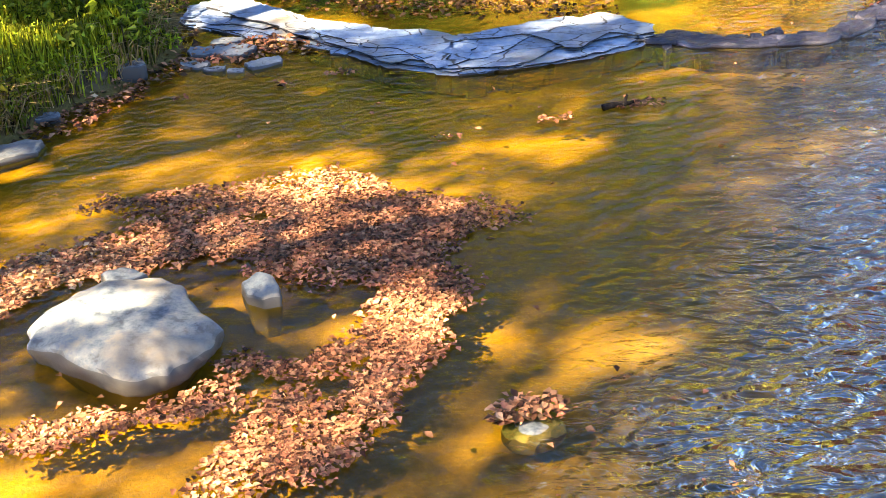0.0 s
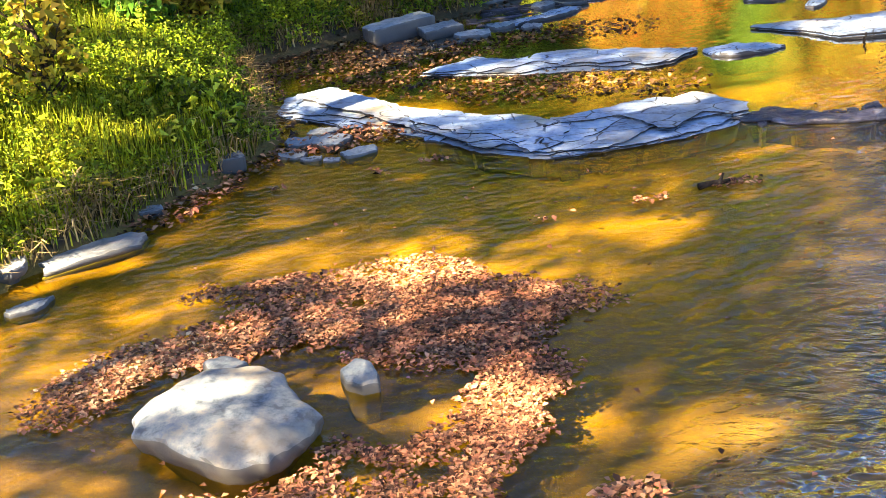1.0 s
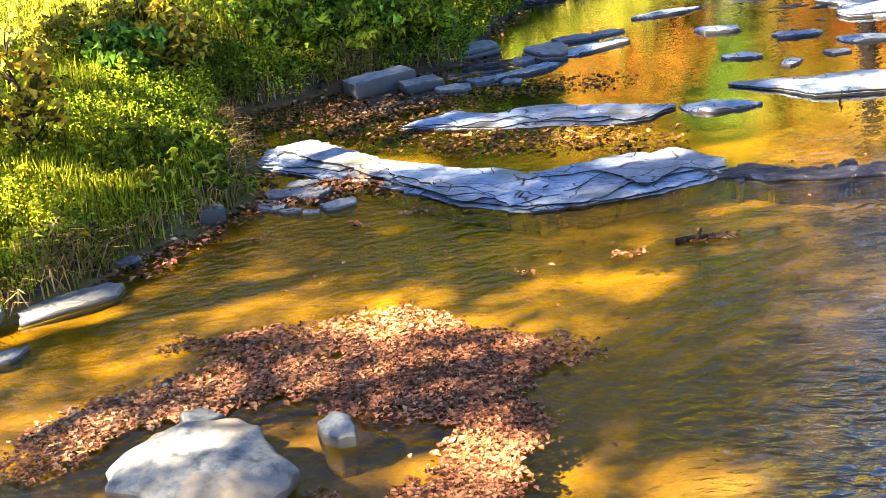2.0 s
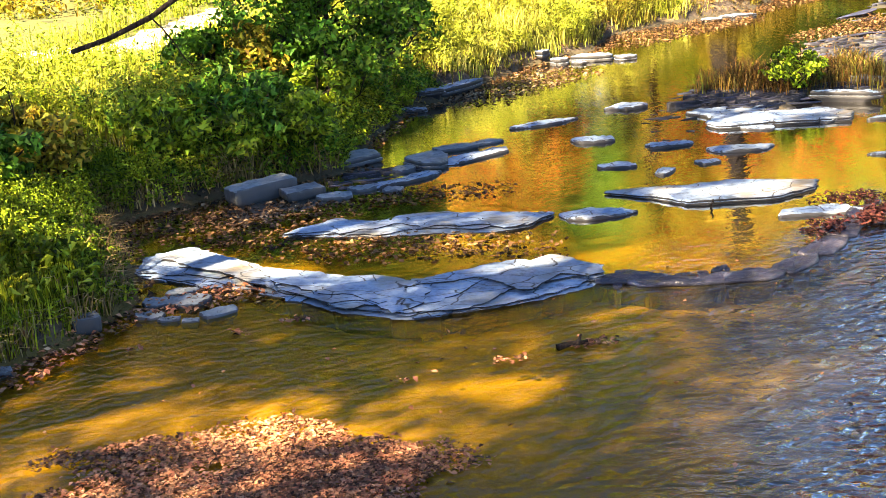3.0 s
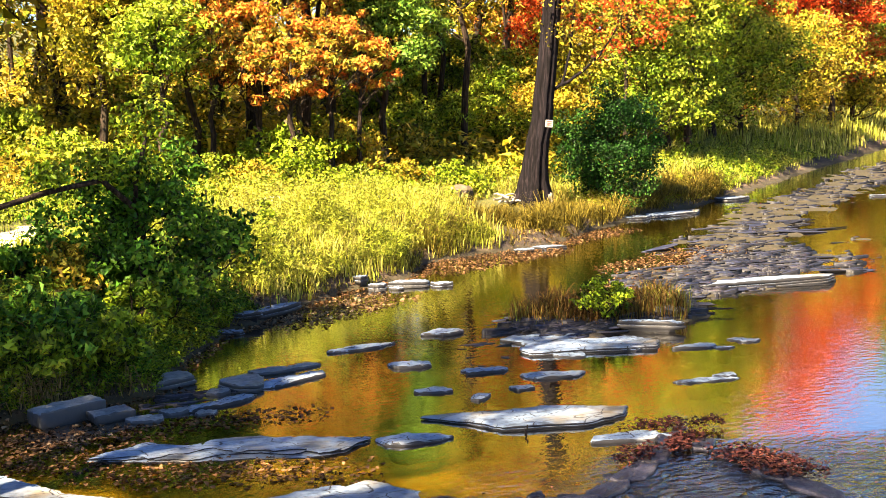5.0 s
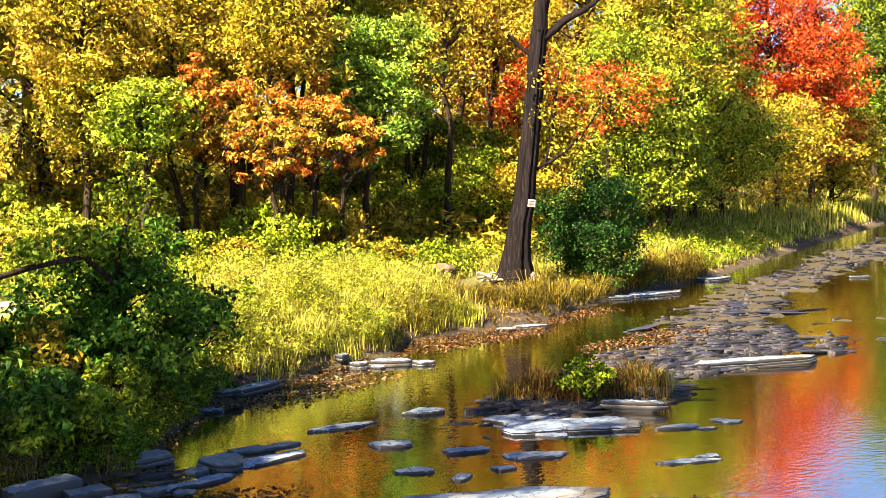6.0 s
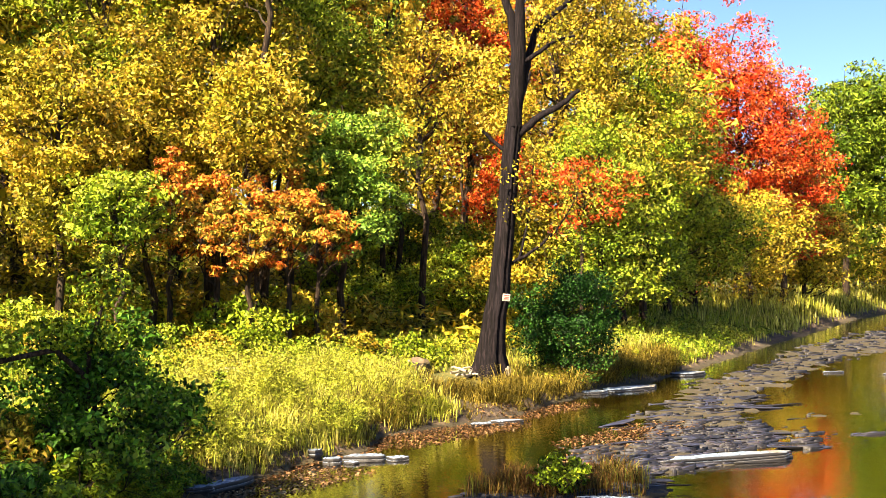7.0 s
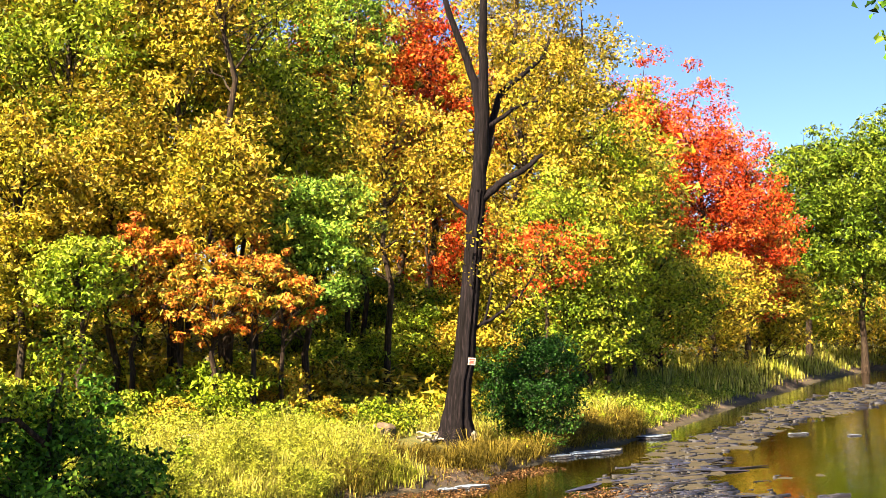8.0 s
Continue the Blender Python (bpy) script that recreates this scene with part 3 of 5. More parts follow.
def ground_z(x, y):
    x, y = np.asarray(x, float), np.asarray(y, float)
    d = side_of(BANK, x, y) + 0.12 * ripple(x, y, 1.3) + 0.05 * ripple(x, y, 0.45, 3)
    e = -side_of(FAR_BANK, x, y) + 0.3 * ripple(x, y, 3.0)
    land = 0.32 * smoothstep(0, 0.5, d) + 0.4 * smoothstep(0.4, 3.0, d) + 0.5 * smoothstep(2.5, 9, d) + 0.11 * np.maximum(d - 8, 0) ** 1.0 * smoothstep(8, 20, d) + 0.08 * ripple(x, y, 2.3, 1) * smoothstep(0.3, 2, d)
    land = np.minimum(land, 14 + 0.02 * d)
    other = 0.6 * smoothstep(0, 1.5, e) + 0.09 * np.maximum(e - 2, 0)
    bed = -0.22 * smoothstep(0, 2.2, -d) * smoothstep(0, 3, -e) - 0.03 + 0.03 * ripple(x, y, 0.9, 5)
    shallow = smoothstep(12.2, 13.2, y) * smoothstep(22, 17.5, y) * smoothstep(1.8, -0.5, x)
    bed = bed * (1 - 0.72 * shallow)
    bar = near_to(BARS, x, y) - 0.5 + 0.75 * ripple(x, y, 3.1, 2) + 0.4 * ripple(x, y, 1.1, 6)
    bed = bed + smoothstep(-0.7, 0.6, bar) * (0.022 + 0.05 * ripple(x, y, 1.7, 9) - bed)
    isle = near_to(ISLET, x, y) + 0.15 * ripple(x, y, 0.9, 7)
    bed = bed + smoothstep(-0.5, 0.5, isle) * (0.12 - bed)
    z = np.where(d > 0, np.maximum(land, bed), bed)
    return np.where(e > 0, np.maximum(other, z), z)


SANDY = [(-7.6, 23.8, -6.2, 26.0, 0.6), (-6.2, 26.0, -5.2, 29.8, 0.7)]


def keep_off_water(p):
    return (ground_z(p[:, 0], p[:, 1]) > 0.03) & (near_to(SANDY, p[:, 0], p[:, 1]) < 0.05)


def axis(stops):
    return np.concatenate([np.arange(a, b, s) for a, b, s in stops])


def ground_material():
    """Silt and golden sand under water, dark soil at the edge, moss and litter on the land."""
    m, N, L = material("bank_soil")
    co = N.new("ShaderNodeTexCoord")
    n1 = node(N, "TexNoise", Scale=0.42, Detail=5.0, Roughness=0.55)
    n2 = node(N, "TexNoise", Scale=22.0, Detail=6.0, Roughness=0.75)
    n3 = node(N, "TexNoise", Scale=2.6, Detail=6.0, Roughness=0.7)
    for n in (n1, n2, n3):
        L.new(co.outputs["Object"], n.inputs["Vector"])
    silt = ramp(N, [(0.38, (0.13, 0.092, 0.016)), (0.54, (0.17, 0.12, 0.022)), (0.68, (0.29, 0.2, 0.05))])
    L.new(n1.outputs[0], silt.inputs[0])
    grain = ramp(N, [(0.25, (0.55, 0.55, 0.55)), (0.7, (1.25, 1.2, 1.15))])
    L.new(n2.outputs[0], grain.inputs[0])
    sand = N.new("ShaderNodeMix")
    sand.data_type, sand.blend_type = "RGBA", "MULTIPLY"
    sand.inputs["Factor"].default_value = 1.0
    L.new(silt.outputs[0], sand.inputs[6])
    L.new(grain.outputs[0], sand.inputs[7])
    # bare dark bedrock on the open side of the stream
    where = N.new("ShaderNodeSeparateXYZ")
    L.new(co.outputs["Object"], where.inputs[0])
    open_side = N.new("ShaderNodeMapRange")
    open_side.inputs["From Min"].default_value, open_side.inputs["From Max"].default_value = 1.7, 3.4
    open_side.inputs["To Max"].default_value = 0.85
    wobble = N.new("ShaderNodeMath")
    wobble.operation = "MULTIPLY_ADD"
    wobble.inputs[1].default_value = 3.0
    L.new(n3.outputs[0], wobble.inputs[0])
    L.new(where.outputs["X"], wobble.inputs[2])
    shift = N.new("ShaderNodeMath")
    shift.operation = "SUBTRACT"
    shift.inputs[1].default_value = 1.5
    L.new(wobble.outputs[0], shift.inputs[0])
    L.new(shift.outputs[0], open_side.inputs[0])
    rock = ramp(N, [(0.34, (0.03, 0.025, 0.03)), (0.54, (0.08, 0.065, 0.06)), (0.66, (0.2, 0.16, 0.09)), (0.74, (0.4, 0.3, 0.14))])
    L.new(n3.outputs[0], rock.inputs[0])
    bottom = N.new("ShaderNodeMix")
    bottom.data_type = "RGBA"
    L.new(open_side.outputs[0], bottom.inputs["Factor"])
    L.new(sand.outputs[2], bottom.inputs[6])
    L.new(rock.outputs[0], bottom.inputs[7])
    upstream = N.new("ShaderNodeMapRange")
    upstream.inputs["From Min"].default_value, upstream.inputs["From Max"].default_value = 12.5, 17.0
    upstream.inputs["To Max"].default_value = 0.9
    L.new(where.outputs["Y"], upstream.inputs[0])
    mud = N.new("ShaderNodeMix")
    mud.data_type = "RGBA"
    L.new(upstream.outputs[0], mud.inputs["Factor"])
    L.new(bottom.outputs[2], mud.inputs[6])
    mud.inputs[7].default_value = (0.032, 0.027, 0.012, 1)
    soil = ramp(N, [(0.35, (0.014, 0.01, 0.01)), (0.5, (0.05, 0.034, 0.026)), (0.66, (0.18, 0.125, 0.08))])
    L.new(n3.outputs[0], soil.inputs[0])
    moss = ramp(N, [(0.35, (0.035, 0.04, 0.01)), (0.5, (0.09, 0.1, 0.02)), (0.7, (0.17, 0.12, 0.04))])
    L.new(n3.outputs[0], moss.inputs[0])
    split = N.new("ShaderNodeSeparateXYZ")
    L.new(co.outputs["Object"], split.inputs[0])

    def over(low, high, a, b):
        r = N.new("ShaderNodeMapRange")
        r.inputs["From Min"].default_value, r.inputs["From Max"].default_value = low, high
        L.new(split.outputs["Z"], r.inputs[0])
        mx = N.new("ShaderNodeMix")
        mx.data_type = "RGBA"
        L.new(r.outputs[0], mx.inputs["Factor"])
        L.new(a, mx.inputs[6])
        L.new(b, mx.inputs[7])
        return mx.outputs[2]
    colour = over(0.35, 0.75, over(0.02, 0.13, mud.outputs[2], soil.outputs[0]), moss.outputs[0])
    b = node(N, "BsdfPrincipled", Roughness=0.9)
    L.new(colour, b.inputs["Base Color"])
    bp = node(N, "Bump", Strength=0.5, Distance=0.04)
    L.new(n2.outputs[0], bp.inputs["Height"])
    L.new(bp.outputs[0], b.inputs["Normal"])
    out = N.new("ShaderNodeOutputMaterial")
    L.new(b.outputs[0], out.inputs[0])
    return m


gx = axis([(-1500, -200, 130), (-200, -40, 8), (-40, -8, 1.0), (-8, 10, 0.2), (10, 32, 0.4), (32, 80, 2), (80, 240, 10), (240, 1600, 130)])
gy = axis([(-800, -60, 100), (-60, 2, 4), (2, 26, 0.2), (26, 48, 0.35), (48, 110, 1.5), (110, 300, 8), (300, 2600, 160)])
GX, GY = np.meshgrid(gx, gy)
GZ = ground_z(GX, GY)
ids = np.arange(GX.size).reshape(GX.shape)
ground = mesh_object("ground", np.stack([GX.ravel(), GY.ravel(), GZ.ravel()], 1), np.stack([ids[:-1, :-1], ids[:-1, 1:], ids[1:, 1:], ids[1:, :-1]], 2).reshape(-1, 4), ground_material(), smooth=True)
tagged(ground, "brown silty stream bed and grassy earth banks", "ground", kind="structure")
water = mesh_object("water", [(-1500, -800, 0), (1600, -800, 0), (1600, 2600, 0), (-1500, 2600, 0)], [(0, 1, 2, 3)], WATER)
tagged(water, "shallow brown creek water with ripples and reflections", "water", kind="structure")


def on_ground(x, y, up=0.0):
    return (x, y, float(ground_z(x, y)) + up)


def bank_band(first, last, near, deep):
    """Places on the left bank between two distances up the stream (the line's y), from near to deep metres back from the water."""
    def area(rng, n):
        y = rng.uniform(first, last, n)
        x = np.interp(y, BANK[:, 1], BANK[:, 0])
        slope = np.gradient(np.interp(np.linspace(first, last, 64), BANK[:, 1], BANK[:, 0]), np.linspace(first, last, 64))
        s = np.interp(y, np.linspace(first, last, 64), slope)
        d = near + (deep - near) * rng.uniform(0, 1, n)
        k = np.sqrt(1 + s * s)
        return np.column_stack([x - d / k, y + d * s / k])
    return area


def strip(*capsules):
    """Places spread evenly over rounded strips of the plan."""
    weight = np.array([r * (r + math.hypot(bx - ax, by - ay)) for ax, ay, bx, by, r in capsules])

    def area(rng, n):
        c = np.array(capsules)[rng.choice(len(capsules), n, p=weight / weight.sum())]
        t = rng.uniform(0, 1, n)[:, None]
        return c[:, :2] + (c[:, 2:4] - c[:, :2]) * t + unit(rng.normal(size=(n, 2))) * (c[:, 4:5] * np.sqrt(rng.uniform(0, 1, (n, 1))))
    return area


# ---------------------------------------------------------------- stones in the near pool
def boulder(name, at, length, width, thick, yaw, seed, label, shape=None, mat=None, cuts=9, crown=0.5):
    """A worn block: flattened top, rounded broken rim, sides that draw in under the water."""
    rng = np.random.default_rng(seed)
    bm = bmesh.new()
    bmesh.ops.create_icosphere(bm, subdivisions=5, radius=1.0)
    ring = np.array(shape if shape else [(a, rng.uniform(0.85, 1.12)) for a in range(0, 360, 45)], float)
    deg, reach = np.r_[ring[:, 0] - 360, ring[:, 0], ring[:, 0] + 360], np.tile(ring[:, 1], 3)
    sx, sy = (1, 1) if shape else (length / 2, width / 2)
    for v in bm.verts:
        d = v.co.copy()
        flat = math.hypot(d.x, d.y)
        w = math.degrees(math.atan2(d.y, d.x)) % 360
        r = float(np.interp(w, deg, reach))
        out = min(1.0, flat * 1.12) ** 0.75 * (1 - 0.2 * max(0.0, -d.z))
        k = r * out / max(flat, 1e-6)
        up = math.copysign(abs(d.z) ** crown, d.z) if d.z > 0 else d.z
        p = Vector((d.x * k * sx, d.y * k * sy, up * thick))
        n = noise.noise(p * 3.1 + Vector((seed, 0, 0))) * 0.05 + noise.noise(p * 8.0 + Vector((0, seed, 0))) * 0.02 + noise.noise(p * 21.0) * 0.006
        n += 0.025 * math.floor(2.5 * noise.noise(p * 2.3 + Vector((0, 0, seed)))) * flat
        p += d * n * min(1.0, thick * 4)
        v.co = p
    # broken faces: flat cuts round the rim and over the top
    for i in range(cuts):
        a = 6.2832 * (i + rng.uniform(-0.3, 0.3)) / cuts
        n = Vector((math.cos(a), math.sin(a), rng.uniform(0.15, 1.1))).normalized()
        reach = max(v.co.dot(n) for v in bm.verts) * rng.uniform(0.84, 0.95)
        for v in bm.verts:
            over = v.co.dot(n) - reach
            if over > 0:
                v.co -= n * (over * 0.93 + 0.004 * noise.noise(v.co * 17))
    ob = part(name, bm, mat or BOULDER, smooth=False)
    ob.location, ob.rotation_euler = at, (radians(-3), 0, radians(yaw))
    return tagged(ob, label, "boulder")




def flat_rock(name, at, high, seed, label, corners, mat=None, sides=84):
    """A thick worn flag: angular outline, gently uneven top, chipped rim and a front that draws in towards the water."""
    w, r = np.radians(np.array(corners, float)[:, 0]), np.array(corners)[:, 1]
    t = np.linspace(0, len(r), sides, endpoint=False)
    i, u = t.astype(int), t % 1
    cx, cy = np.cos(w) * r, np.sin(w) * r
    ox, oy = cx[i] * (1 - u) + cx[(i + 1) % len(r)] * u, cy[i] * (1 - u) + cy[(i + 1) % len(r)] * u
    verts = [(0.0, 0.0, high)]
    for k, z in [(0.18, 0.0), (0.36, -0.002), (0.54, -0.004), (0.7, -0.008), (0.83, -0.014), (0.92, -0.024), (0.97, -0.04), (1.0, -0.065), (1.01, -0.11), (0.98, -0.15), (0.95, -0.19), (0.86, -0.24), (0.6, -0.45)]:
        for x, y in zip(ox * k, oy * k):
            p = Vector((x, y, z))
            rough = 0.03 * noise.noise(p * 2.6 + Vector((seed, 0, 0))) + 0.02 * noise.noise(p * 7.0 + Vector((0, seed, 0))) + 0.011 * noise.noise(p * 17.0)
            chip = 1 + (0.05 * noise.noise(p * 9.0 + Vector((3, 0, seed))) if k > 0.9 else 0.0)
            verts.append((x * chip, y * chip, high + z + rough * (1 if k < 1.01 else 0.4)))
    rows = (len(verts) - 1) // sides
    faces = [(0, 1 + j, 1 + (j + 1) % sides) for j in range(sides)]
    for a in range(rows - 1):
        for j in range(sides):
            p, q = 1 + a * sides + j, 1 + a * sides + (j + 1) % sides
            faces += [(p, p + sides, q + sides), (p, q + sides, q)]
    ob = mesh_object(name, verts, faces, mat or BOULDER, smooth=True)
    ob.location = at
    return tagged(ob, label, "boulder")


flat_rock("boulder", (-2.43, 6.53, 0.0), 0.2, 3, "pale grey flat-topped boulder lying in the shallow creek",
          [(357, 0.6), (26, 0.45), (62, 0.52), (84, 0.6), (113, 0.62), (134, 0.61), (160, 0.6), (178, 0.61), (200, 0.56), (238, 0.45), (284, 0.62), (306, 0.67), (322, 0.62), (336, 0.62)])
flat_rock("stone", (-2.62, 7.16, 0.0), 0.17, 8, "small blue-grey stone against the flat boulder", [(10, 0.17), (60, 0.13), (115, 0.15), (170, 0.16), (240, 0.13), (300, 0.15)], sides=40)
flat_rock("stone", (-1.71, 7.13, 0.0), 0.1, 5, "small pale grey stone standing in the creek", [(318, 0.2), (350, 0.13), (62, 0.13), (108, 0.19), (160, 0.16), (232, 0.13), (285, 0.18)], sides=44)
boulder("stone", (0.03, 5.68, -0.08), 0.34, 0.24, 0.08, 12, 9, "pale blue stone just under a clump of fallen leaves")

# the low rock shelf across the stream
shelf = thing("rock_shelf", (0, 0, 0), "layered grey slate shelf rising just above the water", "rock ledge", kind="structure")


def sheet(name, ring, top, thick, seed, mat, parent, chip=0.02):
    """A thin flat bed of slate with a chipped, broken outline; the ring may be hollow-sided."""
    rng = np.random.default_rng(seed)
    ring = np.asarray(ring, float)
    line = []
    for a, b in zip(ring, np.roll(ring, -1, 0)):
        k = max(1, int(np.hypot(*(b - a)) / 0.07))
        line += [a + (b - a) * i / k for i in range(k)]
    line = np.array(line)
    line += np.column_stack([ripple(line[:, 0], line[:, 1], 0.31, seed), ripple(line[:, 0], line[:, 1], 0.27, seed + 5)]) * chip * 1.6 + rng.normal(size=line.shape) * chip * 0.4
    mid = line.mean(0)
    bm = bmesh.new()
    wave = 0.006 * ripple(line[:, 0], line[:, 1], 0.6, seed)
    upper = [bm.verts.new((x, y, top + z)) for (x, y), z in zip(line, wave)]
    lower = [bm.verts.new((x + (mid[0] - x) * 0.03, y + (mid[1] - y) * 0.03, top - thick)) for x, y in line]
    bm.faces.new(upper)
    for i in range(len(line)):
        bm.faces.new((upper[i], lower[i], lower[(i + 1) % len(line)], upper[(i + 1) % len(line)]))
    bmesh.ops.recalc_face_normals(bm, faces=bm.faces[:])
    bmesh.ops.triangulate(bm, faces=[f for f in bm.faces if len(f.verts) > 4])
    return part(name, bm, mat, parent)


def terraces(parent, up, down, levels, step, base, seed, mat, inset=0.16, splits=()):
    """Stacked beds between an upstream and a downstream edge, each bed's front set back from the one below."""
    rng = np.random.default_rng(seed)
    up, down = np.array(up), np.array(down)
    u = np.linspace(0, 1, 44)
    U = np.column_stack([np.interp(u, np.linspace(0, 1, len(up)), up[:, c]) for c in (0, 1)])
    D = np.column_stack([np.interp(u, np.linspace(0, 1, len(down)), down[:, c]) for c in (0, 1)])
    for j in range(levels):
        back = inset * j * (1 + 0.75 * np.sin(u * 9 + j * 1.3 + seed) + 0.5 * np.sin(u * 23 + j * 2.1 + seed) + 0.3 * np.sin(u * 47 + j))
        back = np.clip(back, 0.0, 0.9)[:, None]
        front = D + (U - D) * back
        rear = U + (D - U) * np.clip(0.05 * j * (1 + np.sin(u * 17 + 2 * j)), 0, 0.4)[:, None]
        cuts = sorted([0, 43] + [int(np.clip(43 * c + rng.normal() * 2, 2, 41)) for c in splits[: j + 1]])
        for a, b in zip(cuts[:-1], cuts[1:]):
            if b - a < 2:
                continue
            lean = rng.normal(size=2) * 0.02
            ring = np.concatenate([front[a:b + 1] + (0.012 if a else 0, 0), (rear[a:b + 1] + lean)[::-1]])
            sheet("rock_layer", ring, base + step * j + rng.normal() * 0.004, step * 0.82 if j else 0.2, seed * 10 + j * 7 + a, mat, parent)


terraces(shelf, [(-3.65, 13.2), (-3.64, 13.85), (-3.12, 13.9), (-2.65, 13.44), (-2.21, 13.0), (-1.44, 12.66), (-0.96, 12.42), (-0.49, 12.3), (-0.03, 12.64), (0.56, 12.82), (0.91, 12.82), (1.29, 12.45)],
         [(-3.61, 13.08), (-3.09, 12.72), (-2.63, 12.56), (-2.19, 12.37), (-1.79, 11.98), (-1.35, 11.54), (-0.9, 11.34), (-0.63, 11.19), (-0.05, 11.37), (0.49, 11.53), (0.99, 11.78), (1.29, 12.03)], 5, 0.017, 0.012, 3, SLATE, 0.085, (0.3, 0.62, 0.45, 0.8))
for i in range(16):  # thin broken sheets along the shelf's downstream rim
    u = rng0.uniform(0, 1)
    x, y = np.interp(u, [0, 0.3, 0.55, 0.7, 1], [-3.5, -2.3, -1.3, -0.6, 1.25]), np.interp(u, [0, 0.3, 0.55, 0.7, 1], [12.95, 12.45, 11.6, 11.25, 12.0])
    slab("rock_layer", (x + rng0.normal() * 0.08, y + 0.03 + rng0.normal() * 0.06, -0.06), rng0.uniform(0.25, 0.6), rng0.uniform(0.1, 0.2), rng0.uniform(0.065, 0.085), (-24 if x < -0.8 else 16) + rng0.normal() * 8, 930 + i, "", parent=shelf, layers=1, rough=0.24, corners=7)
second = thing("rock_shelf", (0, 0, 0), "low flat slate shelf lying across the shallows", "rock ledge", kind="structure")
terraces(second, [(-2.2, 14.4), (-1.65, 14.96), (-1.08, 14.76), (-0.61, 15.0), (0.0, 14.95), (0.53, 14.78), (0.96, 14.68)], [(-2.2, 14.36), (-1.59, 14.22), (-1.05, 14.12), (-0.4, 14.12), (0.24, 14.04), (0.64, 14.19), (0.98, 14.62)], 3, 0.018, 0.01, 8, SLATE, 0.12, (0.42, 0.7))
ledge = thing("rock_ledge", (0, 0, 0), "dark wet slate ledge with water spilling over it", "rock ledge", kind="structure")
for i, (x, y, l, w, yaw) in enumerate([(1.55, 12.05, 0.8, 0.3, -8), (2.1, 11.88, 0.9, 0.26, -2), (2.7, 11.92, 0.7, 0.28, 10), (3.2, 12.2, 0.7, 0.3, 38), (3.65, 12.75, 0.7, 0.34, 52), (4.0, 13.35, 0.7, 0.4, 58), (4.45, 13.95, 0.6, 0.4, 48)]):
    slab("rock_layer", (x, y, -0.09), l, w, 0.125, yaw, 40 + i, "", mat=WET, parent=ledge, layers=2, uneven=0.012, rough=0.2)
for i in range(26):  # broken bits along the ledge
    u = rng0.uniform(0, 1)
    x, y = np.interp(u, [0, 0.45, 0.7, 1], [1.5, 3.0, 3.6, 4.7]), np.interp(u, [0, 0.45, 0.7, 1], [12.05, 12.0, 12.9, 14.3])
    slab("rock_piece", (x + rng0.normal() * 0.12, y + rng0.normal() * 0.12, -0.09), rng0.uniform(0.12, 0.3), rng0.uniform(0.08, 0.18), rng0.uniform(0.085, 0.115), rng0.uniform(0, 180), 900 + i, "", mat=WET, parent=ledge, layers=1, corners=7)
ridge = thing("rock_ridge", (0, 0, 0), "low dark rock ridge heaped with dark red fallen leaves", "rock ledge", kind="structure")
for i, (x, y, l, w, yaw) in enumerate([(4.9, 13.1, 0.7, 0.3, 120), (5.05, 12.5, 0.8, 0.3, 105), (5.25, 11.8, 0.8, 0.32, 108), (5.5, 11.0, 0.9, 0.35, 110), (5.8, 10.2, 0.9, 0.4, 112), (4.7, 13.6, 0.5, 0.25, 60)]):
    slab("rock_layer", (x, y, -0.1), l, w, 0.15, yaw, 50 + i, "", mat=WET, parent=ridge, layers=2)

S = "flat grey slate slab lying in shallow water"
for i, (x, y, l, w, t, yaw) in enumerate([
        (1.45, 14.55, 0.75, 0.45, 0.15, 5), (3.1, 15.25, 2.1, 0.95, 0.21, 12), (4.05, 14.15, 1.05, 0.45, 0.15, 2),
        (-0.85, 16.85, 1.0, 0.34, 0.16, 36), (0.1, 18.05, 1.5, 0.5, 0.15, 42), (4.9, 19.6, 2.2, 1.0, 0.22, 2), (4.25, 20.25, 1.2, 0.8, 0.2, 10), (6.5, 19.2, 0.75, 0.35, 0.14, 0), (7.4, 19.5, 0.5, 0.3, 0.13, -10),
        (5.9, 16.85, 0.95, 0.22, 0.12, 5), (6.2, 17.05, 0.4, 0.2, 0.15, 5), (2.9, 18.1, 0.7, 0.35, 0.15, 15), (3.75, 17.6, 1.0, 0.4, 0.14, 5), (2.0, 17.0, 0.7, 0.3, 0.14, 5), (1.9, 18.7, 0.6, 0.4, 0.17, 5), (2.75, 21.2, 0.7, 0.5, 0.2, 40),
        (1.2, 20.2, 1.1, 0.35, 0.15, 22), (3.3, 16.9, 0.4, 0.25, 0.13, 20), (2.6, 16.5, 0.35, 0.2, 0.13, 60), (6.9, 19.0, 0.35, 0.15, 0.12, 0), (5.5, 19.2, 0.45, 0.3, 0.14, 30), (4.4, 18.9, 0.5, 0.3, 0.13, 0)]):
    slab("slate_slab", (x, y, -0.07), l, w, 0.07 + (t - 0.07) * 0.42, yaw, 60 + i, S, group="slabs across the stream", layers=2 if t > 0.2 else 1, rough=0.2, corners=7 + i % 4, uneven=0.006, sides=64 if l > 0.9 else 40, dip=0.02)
slab("stone_block", (-2.75, 16.35, -0.05), 1.0, 0.42, 0.27, 42, 90, "squared grey stone block on the leafy bank", layers=1, mat=STONE, shape=[(21, 0.52), (160, 0.5), (201, 0.53), (338, 0.51)])
slab("stone_block", (-2.2, 16.3, -0.05), 0.55, 0.4, 0.17, 30, 91, "squared grey stone block on the leafy bank", layers=1, mat=STONE, shape=[(35, 0.33), (148, 0.3), (215, 0.34), (330, 0.31)])
